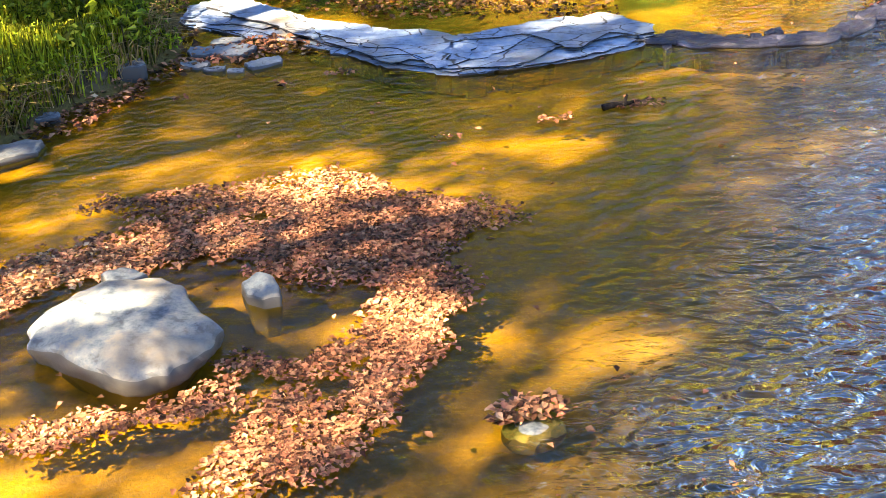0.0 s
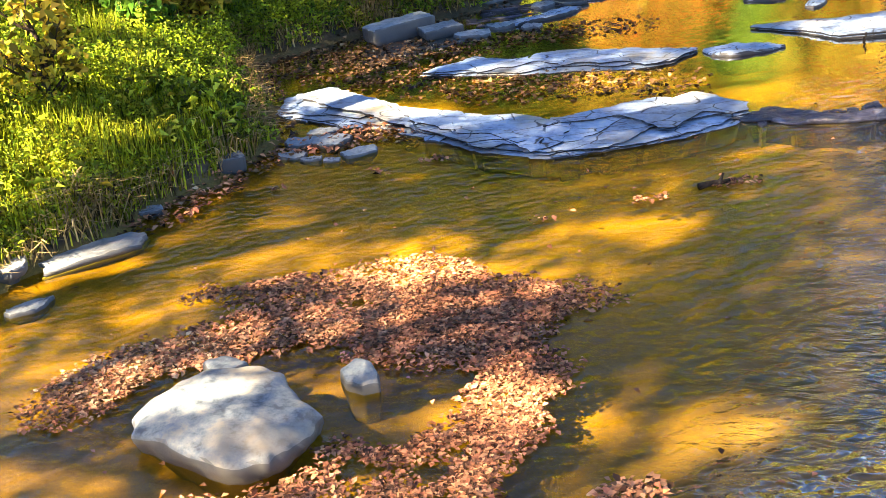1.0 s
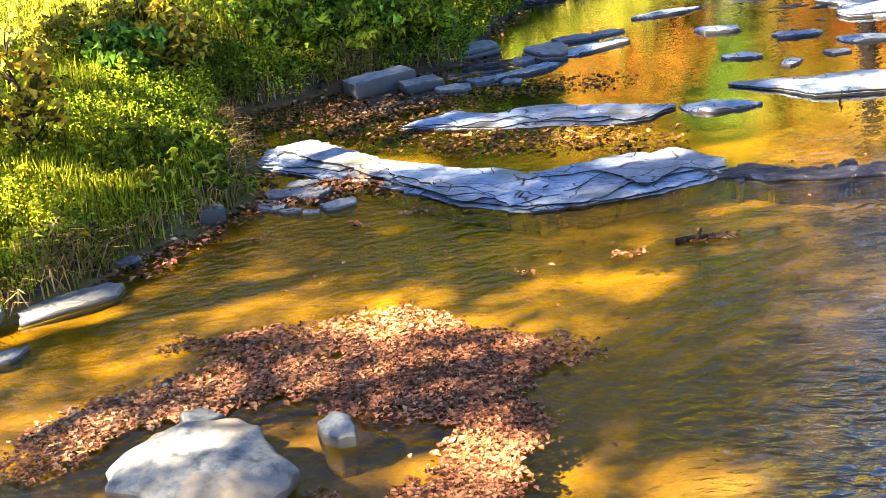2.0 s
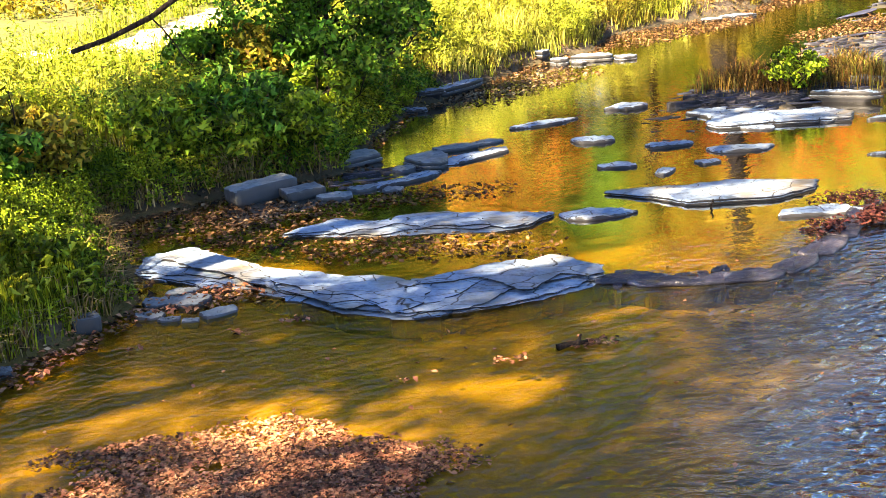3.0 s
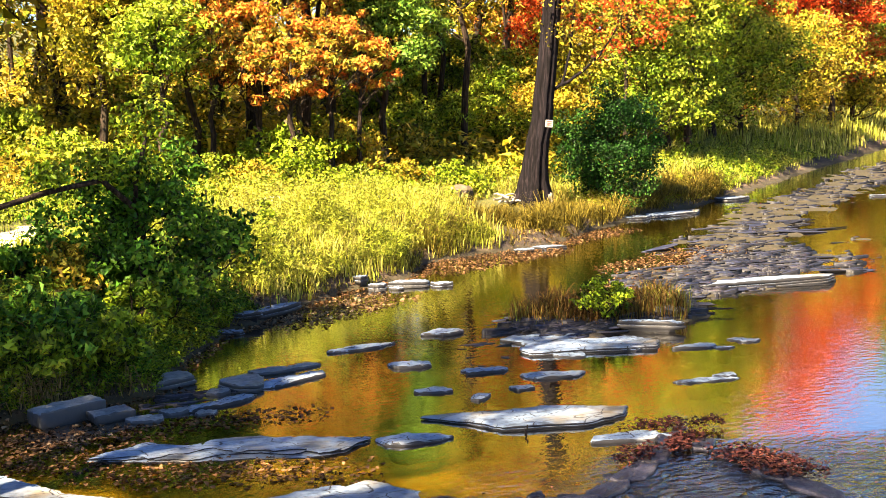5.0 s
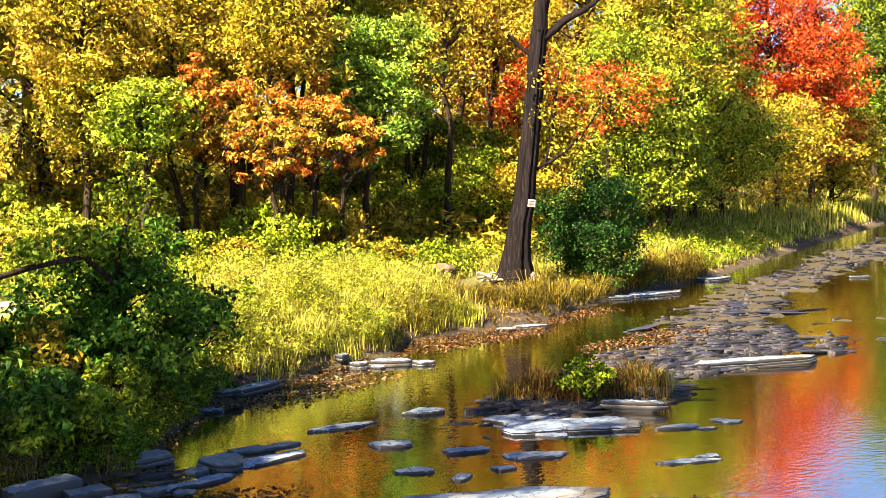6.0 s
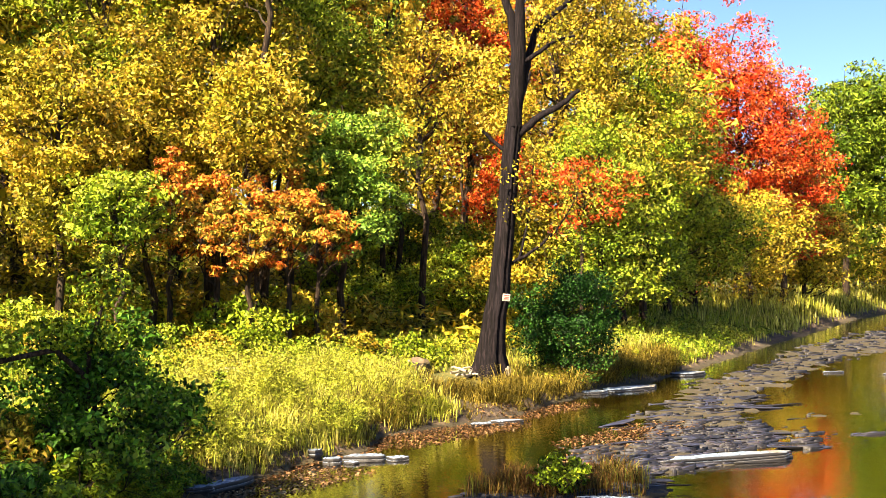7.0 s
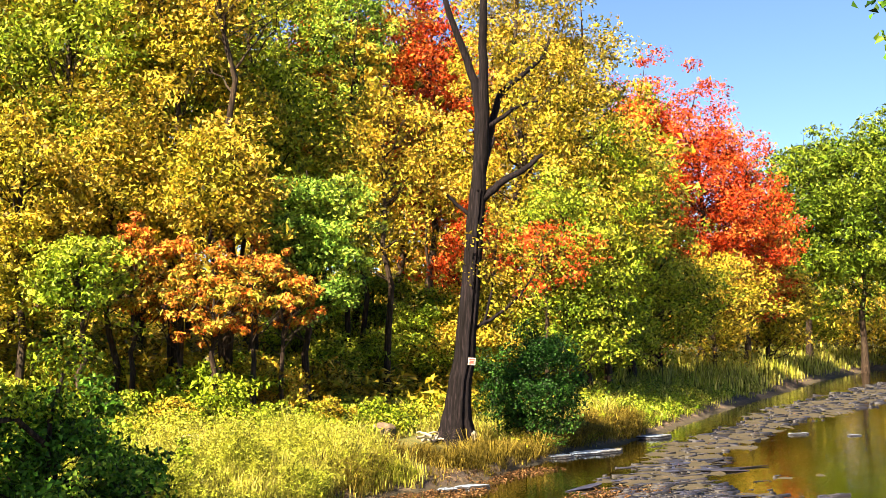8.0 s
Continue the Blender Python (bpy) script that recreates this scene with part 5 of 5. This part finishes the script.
FOREST = [  # bearing, distance, height, crown radius, girth, leaves, count, leaf size, low, lumps
    # bearings below -13 stand out of view, added to darken the pool's reflections
    (-9.0, 54, 21, 5.2, 0.24, OLIVE, 30000, 0.2, 0.06, 1.0), (-5.0, 50, 20, 4.8, 0.24, LIME, 32000, 0.19, 0.12, 1.0), (-13.5, 50, 19, 5, 0.24, OLIVE, 4000, 0.5, 0.1, 1.0), (-18.5, 46, 17, 5, 0.24, OLIVE, 4000, 0.5, 0.1, 1.0), (-24, 43, 16, 5, 0.24, OLIVE, 4000, 0.5, 0.1, 1.0),
    (-1.0, 49, 19, 4.4, 0.2, OLIVE, 30000, 0.18, 0.22, 1.0), (2.4, 54, 21, 4.4, 0.2, LIME, 26000, 0.19, 0.24, 0.9), (-7.4, 44, 11, 3.0, 0.14, OLIVE, 18000, 0.16, 0.2, 0.8), (-3.6, 46, 10.5, 3.0, 0.12, OLIVE, 17000, 0.16, 0.3, 0.8),
    (-0.65, 43, 6.4, 2.2, 0.13, ORANGE, 7000, 0.14, 0.46, 0.8), (0.76, 41.5, 5.0, 1.7, 0.12, ORANGE, 5000, 0.14, 0.45, 0.8), (2.5, 42.5, 6.2, 2.1, 0.1, ORANGE, 6500, 0.14, 0.44, 0.8), (-2.7, 43, 6.6, 2.0, 0.1, ORANGE, 5500, 0.14, 0.45, 0.8), (-4.9, 41, 6.4, 2.0, 0.1, LIME, 6500, 0.15, 0.4, 0.8),
    (1.5, 46, 21, 3.2, 0.2, OLIVE, 3500, 0.18, 0.58, 1.0), (1.0, 43.5, 10.5, 2.3, 0.1, OLIVE, 11000, 0.16, 0.5, 0.7),
    (4.9, 46, 9.4, 2.6, 0.14, BRIGHT, 22000, 0.15, 0.28, 0.7), (7.0, 62, 23, 2.3, 0.2, BRIGHT, 10000, 0.19, 0.5, 0.6), (3.8, 43, 5.6, 1.9, 0.09, ORANGE, 5000, 0.14, 0.45, 0.8), (8.53, 50, 13.5, 2.9, 0.15, GOLD, 7500, 0.14, 0.4, 0.9), (6.77, 56, 13, 2.4, 0.15, LIME, 12000, 0.16, 0.38, 0.7), (10.5, 70, 21.5, 4.2, 0.25, RED, 24000, 0.21, 0.3, 0.6), (6.6, 68, 25.5, 4.4, 0.25, ORANGE, 20000, 0.22, 0.3, 0.7), (3.6, 66, 26, 5, 0.25, LIME, 20000, 0.22, 0.2, 0.8),
    (14.4, 60, 24, 4.6, 0.25, OLIVE, 38000, 0.17, 0.03, 0.35), (17.4, 62, 21, 4.5, 0.25, OLIVE, 34000, 0.18, 0.03, 0.3), (18.3, 61, 14, 3.2, 0.18, GREEN, 16000, 0.17, 0.03, 0.4), (19.4, 72, 16.5, 4.4, 0.22, LIME, 24000, 0.18, 0.02, 0.35), (16.4, 55, 11, 3.2, 0.14, LIME, 17000, 0.16, 0.03, 0.6), (15.6, 53, 8.4, 2.4, 0.1, RED, 2600, 0.14, 0.5, 0.9), (12.2, 58, 9, 2.6, 0.12, RED, 5500, 0.16, 0.3, 0.8), (12.9, 54, 6.5, 2.4, 0.1, OLIVE, 10000, 0.15, 0.03, 0.6),
    (20.2, 92, 23.5, 4.8, 0.3, RED, 28000, 0.22, 0.1, 0.35), (22.5, 94, 22.3, 5.2, 0.3, RED, 28000, 0.22, 0.1, 0.4), (24.3, 98, 18.8, 4.8, 0.25, RED, 17000, 0.22, 0.1, 0.4), (20.6, 76, 8.8, 4.4, 0.15, LIME, 17000, 0.18, 0.02, 0.5), (22.9, 86, 9.8, 4.6, 0.15, OLIVE, 17000, 0.2, 0.02, 0.5), (25.2, 103, 10.5, 5.0, 0.2, OLIVE, 16000, 0.25, 0.05, 0.5),
    (27.0, 118, 22.5, 6.0, 0.3, MOSS, 24000, 0.33, 0.22, 0.4), (29.2, 120, 24, 6.2, 0.3, MOSS, 24000, 0.33, 0.22, 0.4), (31.0, 118, 26, 6.5, 0.3, MOSS, 24000, 0.33, 0.22, 0.4), (33.2, 120, 25, 6.5, 0.3, LIME, 12000, 0.42, 0.15, 0.5), (26.4, 128, 8, 6, 0.15, LIME, 11000, 0.28, 0.02, 0.5), (28.8, 142, 7, 7, 0.15, OLIVE, 9000, 0.28, 0.02, 0.5),
    (11.8, 82, 23, 5.0, 0.3, ORANGE, 15000, 0.25, 0.2, 0.7), (-9.5, 58, 22, 5, 0.25, LIME, 15000, 0.24, 0.1, 0.9), (-2.5, 60, 23, 5.5, 0.25, GOLD, 22000, 0.22, 0.12, 0.8), (11.0, 56, 5.5, 2.4, 0.08, LIME, 10000, 0.15, 0.03, 0.7), (4.4, 57, 5, 2.6, 0.08, LIME, 10000, 0.15, 0.03, 0.7),
    (18.2, 67, 6.0, 3.0, 0.08, LIME, 11000, 0.16, 0.03, 0.6), (7.8, 62, 6.5, 2.8, 0.08, LIME, 12000, 0.16, 0.03, 0.7), (9.0, 86, 27, 5, 0.3, OLIVE, 15000, 0.26, 0.1, 0.7), (14.8, 90, 24, 5, 0.3, GOLD, 13000, 0.27, 0.1, 0.7), (17.8, 92, 20, 5, 0.3, GREEN, 13000, 0.27, 0.1, 0.6),
]
NAMES = {GREEN.name: "green", LIME.name: "lime-green", GOLD.name: "golden yellow", OLIVE.name: "olive-yellow", ORANGE.name: "orange", RED.name: "bright red", DARK.name: "dark green", BRIGHT.name: "bright green", MOSS.name: "dull green", DEEP.name: "dark green"}
for i, (b, dist, h, r, g, mat, n, s, low, lumps) in enumerate(FOREST):
    x, y = from_eye(b, dist)
    tree("tree", on_ground(x, y), h, r, g, mat, f"{'young tree' if h < 8 else 'tall tree'} with {NAMES[mat.name]} autumn leaves on the wooded bank", 100 + i, n, s, low, group="trees of the wooded bank", blob=0.42 if mat is ORANGE and h < 10 else 0.72, clumps=(75 if mat in (ORANGE, RED) else 150) if h < 10 else 240, simple=True, lumpy=lumps, bare=0.12 if b < 13 else 0.0)
# unseen trees added on the near side to lay shade over the stream
SUNLIT = [(-0.45, 9.9, 0.25, 9.85, 0.3), (-3.2, 10.2, -2.6, 10.1, 0.14), (-4.4, 9.25, -2.6, 9.7, 0.17), (0.1, 6.5, 0.6, 6.65, 0.24), (-1.7, 8.85, -1.1, 8.9, 0.22), (-1.3, 6.9, -0.5, 6.8, 0.27), (-2.9, 6.9, -2.2, 6.9, 0.09),
          (-3.3, 5.2, -2.5, 5.4, 0.14), (-2.6, 5.8, -1.8, 6.05, 0.13), (-1.55, 5.2, -1.4, 5.8, 0.22), (-3.3, 13.6, -2.0, 13.0, 0.22), (-2.0, 12.8, -1.2, 12.6, 0.15), (0.2, 12.5, 0.9, 12.65, 0.2), (2.6, 9.8, 3.4, 10.1, 0.35), (2.5, 15.2, 3.6, 15.2, 0.3), (-0.2, 13.7, 1.3, 13.6, 0.3),
          (-5.4, 9.8, -4.0, 13.0, 0.65), (-6.2, 11.0, -5.4, 13.5, 0.6), (-4.6, 12.6, -3.8, 12.4, 0.3), (-4.9, 9.0, -4.3, 9.4, 0.2), (4.2, 10.2, 4.6, 10.4, 0.3), (0.3, 18.0, 1.6, 18.2, 0.3), (-4.9, 15.0, -4.4, 14.6, 0.3)]
SHADE = [(2.1, 5.4, 13.0), (-2.6, 8.2, 13.0), (6.2, 10.5, 18.0), (-3.3, 13.9, 13.0), (3.8, 19.5, 13.0), (-2.3, 19.2, 13.0), (1.0, 14.0, 13.0)]  # where each crown's shade falls on the stream, and how high the crown's middle stands
for i, (x, y, middle) in enumerate(SHADE):
    bx, by = x + to_sun.x * middle / to_sun.z, y + to_sun.y * middle / to_sun.z
    tree("tree", on_ground(bx, by), middle * 1.4, 4.3, 0.2, OLIVE, "tall olive-yellow tree out of view, added to shade the creek", 200 + i, 7600 if x < -2 else 5000, 0.22, 0.42, group="trees of the near bank", blob=0.85, clumps=80, gaps=SUNLIT, simple=True, lumpy=0.4)
# woods closing the far distance
rngw = np.random.default_rng(61)
far = np.column_stack([rngw.uniform(-16, 40, 900), rngw.uniform(84, 150, 900)])
far[:, 1] += np.where(far[:, 0] > 22, 40, 0)
base = np.array([from_eye(b, d) for b, d in far])
tall = rngw.uniform(10, 24, 900) * np.where(far[:, 0] > 20, 0.75, 1.0)
centre = np.column_stack([base, ground_z(base[:, 0], base[:, 1]) + tall * rngw.uniform(0.1, 0.9, 900)])
pts, ups = crown_points(rngw, centre, 95000, 3.0)
tagged(mesh_object("far_woods", *leaf_mesh(pts, ups, 0.55, rngw, simple=True), OLIVE), "mixed olive and gold autumn woods beyond the bank", "woods", kind="stuff")

rngs = np.random.default_rng(33)


def wood_floor(rng, n):
    b, d = np.radians(rng.uniform(-20, 13, n)), rng.uniform(46, 92, n)
    return np.column_stack([d * np.sin(b), d * np.cos(b)])


weeds("undergrowth", wood_floor, 6000, 1.5, OLIVE, "olive and tan undergrowth on the floor of the wood", 427, 0.34, 12, simple=True)
for i in range(26):
    b = rngs.uniform(-12, 12)
    tree("tree", on_ground(*from_eye(b, rngs.uniform(56, 80))), rngs.uniform(14, 22), 2.2, rngs.uniform(0.09, 0.17), (OLIVE, GOLD, LIME)[i % 3], "slender dark-trunked tree deep in the wood", 700 + i, 2600, 0.24, 0.45, limbs=6, group="slender trees in the wood", clumps=50, simple=True)
for i in range(30):
    b, dist = rngs.uniform(-16, 21), rngs.uniform(41, 62)
    if b > 9:
        dist += (b - 9) * 2.6
    mat = (LIME, OLIVE, LIME, GREEN, GOLD)[i % 5]
    tree("shrub", on_ground(*from_eye(b, dist)), rngs.uniform(2.0, 4.0) * (1.0 if b > 10 else 0.62), rngs.uniform(1.6, 2.6), 0.05, mat, f"{NAMES[mat.name]} understorey shrub under the trees", 500 + i, 4200, 0.15, 0.0, simple=True, limbs=8, category="shrub", group="understorey", blob=0.8, clumps=60)
for i in range(7):
    mat = (GREEN, LIME, OLIVE)[i % 3]
    tree("shrub", on_ground(*from_eye(-5 + 2.2 * i + rngs.uniform(-0.5, 0.5), rngs.uniform(39, 42.5))), rngs.uniform(0.7, 1.3), rngs.uniform(0.7, 1.2), 0.03, mat, f"low {NAMES[mat.name]} shrub at the edge of the wood", 620 + i, 1500, 0.12, 0.0, limbs=8, category="shrub", group="shrubs at the wood's edge", blob=0.85, clumps=45)
tree("shrub", on_ground(-2.2, 21.2), 3.0, 2.0, 0.05, DEEP, "dense dark green shrub in shade on the bank", 300, 11000, 0.115, 0.02, limbs=18, category="shrub", blob=0.55, clumps=110)
for i in range(13):
    y = rngs.uniform(14.6, 22.3)
    x = float(np.interp(y, BANK[:, 1], BANK[:, 0])) - rngs.uniform(0.7, 2.4)
    mat = (DEEP, GREEN, OLIVE)[i % 3]
    tree("shrub", on_ground(x, y), rngs.uniform(0.8, 1.4), rngs.uniform(0.6, 0.95), 0.02, mat, f"low {NAMES[mat.name]} bush in shade on the bank", 590 + i, 1900, 0.1, 0.0, simple=True, limbs=6, category="shrub", group="bushes on the near bank", blob=0.8, clumps=34)
tree("shrub", on_ground(-4.0, 20.6), 1.3, 1.2, 0.05, DEEP, "dense dark green shrub in shade on the bank", 302, 3200, 0.13, 0.02, limbs=14, category="shrub", blob=0.5, clumps=50)
for i in range(5):
    y = rngs.uniform(24.5, 29.5)
    x = float(np.interp(y, BANK[:, 1], BANK[:, 0])) - rngs.uniform(0.9, 4.2)
    mat = (LIME, LIME, OLIVE, GREEN)[i % 4]
    tree("shrub", on_ground(x, y), rngs.uniform(0.9, 1.7), rngs.uniform(0.4, 0.75), 0.015, mat, f"small {NAMES[mat.name]} bush in the tall grass", 560 + i, 900, 0.09, 0.0, limbs=6, category="shrub", group="bushes in the meadow", blob=0.9, clumps=28)
for i, (b, dist, h) in enumerate([(9.7, 54, 4.4), (7.7, 52, 3.2), (5.9, 50, 2.6)]):
    tree("shrub", on_ground(*from_eye(b, dist)), h, 1.8, 0.04, LIME, "lime-green shrub in a sunny gap between the trunks", 640 + i, 5200, 0.14, 0.0, limbs=8, category="shrub", group="understorey", blob=0.8, clumps=60, simple=True)
tree("shrub", on_ground(10.9, 40.6), 4.0, 2.1, 0.05, DARK, "dark green rounded bush beside the old tree", 301, 17000, 0.1, 0.0, lumpy=0.4, limbs=18, category="shrub", blob=0.8, clumps=110)
tree("shrub", on_ground(5.6, 21.2), 0.85, 0.55, 0.015, GREEN, "small bright green bush on the shale bar", 303, 1200, 0.09, 0.02, limbs=8, category="shrub", blob=0.8, clumps=40)
tree("sapling", on_ground(-5.3, 11.2), 1.6, 0.55, 0.03, GOLD, "sapling with yellow and orange leaves on the near bank", 304, 420, 0.11, 0.2, limbs=8, category="tree", blob=0.9, clumps=40)
tree("evergreen", on_ground(21.0, 26.5), 19, 5.6, 0.3, DEEP, "dark evergreen tree on the far bank", 305, 9000, 0.3, 0.12, limbs=20)
# a low crooked limb reaching out over the bank
root = thing("leaning_sapling", on_ground(-2.1, 20.9), "sapling with a bare dark crooked limb drooping over the bank", "tree")
base = np.array(on_ground(-2.1, 20.9))
rngl = np.random.default_rng(12)
stem = np.array([(0, 0, -0.1), (-0.05, -0.1, 0.8), (-0.15, -0.3, 1.6), (-0.1, -0.4, 2.4), (0.1, -0.5, 3.1)])
mesh_object("trunk", *tube(stem, np.linspace(0.07, 0.03, 5), 8), BARK, root, smooth=True)
arm = np.array([(-2.2, 20.6, 2.3), (-2.6, 19.6, 2.86), (-3.3, 19.0, 2.74), (-3.93, 18.6, 2.56), (-4.42, 18.45, 2.24), (-4.95, 18.0, 2.02), (-5.4, 17.7, 1.9)]) - base
mesh_object("limb", *tube(arm, np.linspace(0.05, 0.035, 7), 8), BARK, root, smooth=True)
mesh_object("twig", *tube(bent(arm[4], arm[4] + (0.55, 0.12, -0.8), 5, 0.03, rngl), np.linspace(0.014, 0.007, 5), 5), BARK, root, smooth=True)
pts, ups = crown_points(rngl, np.array([arm[1], arm[2], stem[4], stem[3]]) + (0, 0, 0.25), 1100, 0.6)
mesh_object("crown", *leaf_mesh(pts, ups, 0.1, rngl), GREEN, root)

# ---------------------------------------------------------------- grass and weeds
near = bank_band(7.0, 12.2, 0.15, 2.6)
grass("bank_grass", near, 28000, 0.85, REED, "bright green upright grass on the near bank", 402, 0.013, 0.22, 0.35)
weeds("bank_weeds", near, 1900, 0.75, GREEN, "leafy green weeds crowding the near bank", 412, 0.05, 30)
mid = bank_band(12.0, 16.0, 0.25, 3.2)
grass("bank_grass", mid, 14000, 0.7, REED, "bright green upright grass on the near bank", 405, 0.013, 0.25, 0.35)
weeds("bank_weeds", mid, 1800, 0.85, GREEN, "leafy green weeds on the near bank", 413, 0.055, 30)
low = bank_band(16.2, 23.5, 0.2, 3.4)
grass("bank_grass", low, 9000, 0.45, REED, "green grass in shade on the bank", 403, 0.014, 0.5, 0.4)
weeds("bank_weeds", low, 1700, 0.75, DEEP, "leafy dark green weeds on the bank", 414, 0.07, 26, simple=True)
weeds("bank_weeds", low, 1300, 0.85, GREEN, "leafy green weeds on the bank", 428, 0.08, 26, simple=True)
grass("dry_grass", low, 3500, 0.6, TUSSOCK, "olive-tan tufts among the weeds on the bank", 429, 0.014, 0.9, 0.3)
weeds("bank_weeds", bank_band(11.8, 22.5, -0.12, 0.5), 900, 0.75, GREEN, "leafy green weeds hanging over the water's edge", 430, 0.06, 26)
edge = bank_band(8.6, 17.6, 0.02, 0.35)
grass("dry_grass", edge, 5000, 0.5, STRAW, "drooping tufts of dry tan grass at the water's edge", 404, 0.012, 1.1, 0.16, edge_low=False)
open_bank = bank_band(9, 27, 2.8, 8)
grass("meadow_grass", open_bank, 16000, 0.6, GOLDENROD, "sunlit yellow-green grass on the open bank", 415, 0.02, 0.35, 0.6)
weeds("meadow_weeds", open_bank, 2200, 0.8, LIME, "sunlit yellow-green weeds on the open bank", 416, 0.075, 22, simple=True)
meadow = bank_band(24.0, 32.4, 0.35, 4.6)
grass("meadow_grass", meadow, 40000, 1.15, MEADOW, "tall sunlit yellow-green grass on the bank", 401, 0.02, 0.45, 0.5)
weeds("goldenrod", meadow, 3400, 1.25, GOLDENROD, "tall yellow-green goldenrod on the bank", 417, 0.07, 34, simple=True)
grass("dry_grass", bank_band(22, 42, 0.2, 0.9), 6000, 0.9, TUSSOCK, "olive-tan tussocks along the muddy edge", 418, 0.014, 1.4, 0.4)
grass("dry_grass", strip((4.5, 21.9, 6.9, 21.9, 0.6)), 5500, 0.75, RUSSET, "reddish dry grass on the shale bar", 419, 0.012, 0.5, 0.3, edge_low=False)
back = strip((1.5, 35.5, 6, 43, 2), (6, 43, 9, 49, 2.5), (-6, 32, -1, 42, 3.5))
grass("meadow_grass", back, 10000, 0.65, MEADOW, "yellow-green grass under the trees", 420, 0.03, 0.3, 0.8)
weeds("meadow_weeds", back, 2000, 0.7, LIME, "yellow-green undergrowth under the trees", 421, 0.14, 16)
weeds("undergrowth", strip((-24, 31, -10, 33, 4), (-20, 38, -8, 40, 4)), 2600, 1.3, OLIVE, "olive and yellow undergrowth at the foot of the wood", 435, 0.17, 18, simple=True)
grass("meadow_grass", bank_band(46, 76, 0.5, 7), 30000, 0.95, MEADOW, "yellow-green grass along the bank", 424, 0.024, 0.5, 0.8)
weeds("bank_weeds", bank_band(48, 66, 0.6, 4.5), 1700, 0.8, LIME, "yellow-green weeds along the far bank", 425, 0.13, 20, simple=True)
weeds("bank_weeds", bank_band(38, 58, 0.3, 1.6), 500, 0.5, GREEN, "low green weeds at the water's edge", 426, 0.11, 20, simple=True)
grass("reed_bed", bank_band(62, 138, 0.8, 10), 30000, 1.6, MEADOW, "tall golden reeds along the far bank", 422, 0.05, 0.3, 1.2)


def draped(name, capsules, mat, label, category, seed, step=0.16):
    """A thin sheet that follows the ground over some rounded strips."""
    c = np.array(capsules)
    xs = np.arange(min(c[:, 0].min(), c[:, 2].min()) - 1.5, max(c[:, 0].max(), c[:, 2].max()) + 1.5, step)
    ys = np.arange(min(c[:, 1].min(), c[:, 3].min()) - 1.5, max(c[:, 1].max(), c[:, 3].max()) + 1.5, step)
    X, Y = np.meshgrid(xs, ys)
    deep = near_to(capsules, X, Y) + 0.2 * ripple(X, Y, 1.1, seed) + 0.12 * ripple(X, Y, 0.5, seed + 1)
    Z = ground_z(X, Y) + np.clip(deep * 0.15, -0.05, 0.05)
    ids = np.arange(X.size).reshape(X.shape)
    quads = np.stack([ids[:-1, :-1], ids[:-1, 1:], ids[1:, 1:], ids[1:, :-1]], 2)[deep[:-1, :-1] > -0.1]
    used, flat = np.unique(quads, return_inverse=True)
    v = np.stack([X.ravel(), Y.ravel(), Z.ravel()], 1)[used]
    return tagged(mesh_object(name, v, flat.reshape(-1, 4), mat, smooth=True), label, category, kind="structure")


grass("tussocks", strip((3.4, 31.2, 4.8, 33.6, 0.55), (5.3, 34.6, 7.2, 34.9, 0.45), (7.4, 35.6, 9.2, 37.2, 0.35), (9.2, 37.5, 11.5, 39.8, 0.4), (11.6, 41.6, 16.5, 47.0, 0.9)), 13000, 1.15, TUSSOCK, "drooping olive-tan tussocks at the foot of the old tree", 431, 0.016, 1.5, 0.45, edge_low=False)
grass("bank_grass", bank_band(38.5, 49, 0.4, 4.5), 9000, 0.65, MEADOW, "yellow-green grass beside the old tree", 433, 0.018, 0.7, 0.6)
grass("dry_grass", bank_band(38, 52, 0.1, 2.5), 6000, 0.6, TUSSOCK, "olive-tan tussocks along the muddy edge", 434, 0.018, 1.2, 0.5)
weeds("bank_weeds", bank_band(8.2, 13, 0.3, 2.2), 220, 0.8, LIME, "broad-leaved yellow-green plants on the near bank", 432, 0.12, 16)
draped("path", SANDY, SAND, "pale sunlit sandy path across the bank", "path", 3)

banks = np.random.default_rng(71)
p = bank_band(9.5, 33, -0.25, 0.55)(banks, 3600)
pts = np.column_stack([p, np.maximum(ground_z(p[:, 0], p[:, 1]), 0) + banks.uniform(0, 0.02, len(p))])
tagged(mesh_object("fallen_leaves", *leaf_mesh(pts, unit(np.array([0, 0, 1.0]) + banks.normal(size=pts.shape) * 0.25), 0.075, banks, 1.5, 0.12), LITTER), "brown fallen leaves along the foot of the bank", "fallen leaves", kind="stuff")
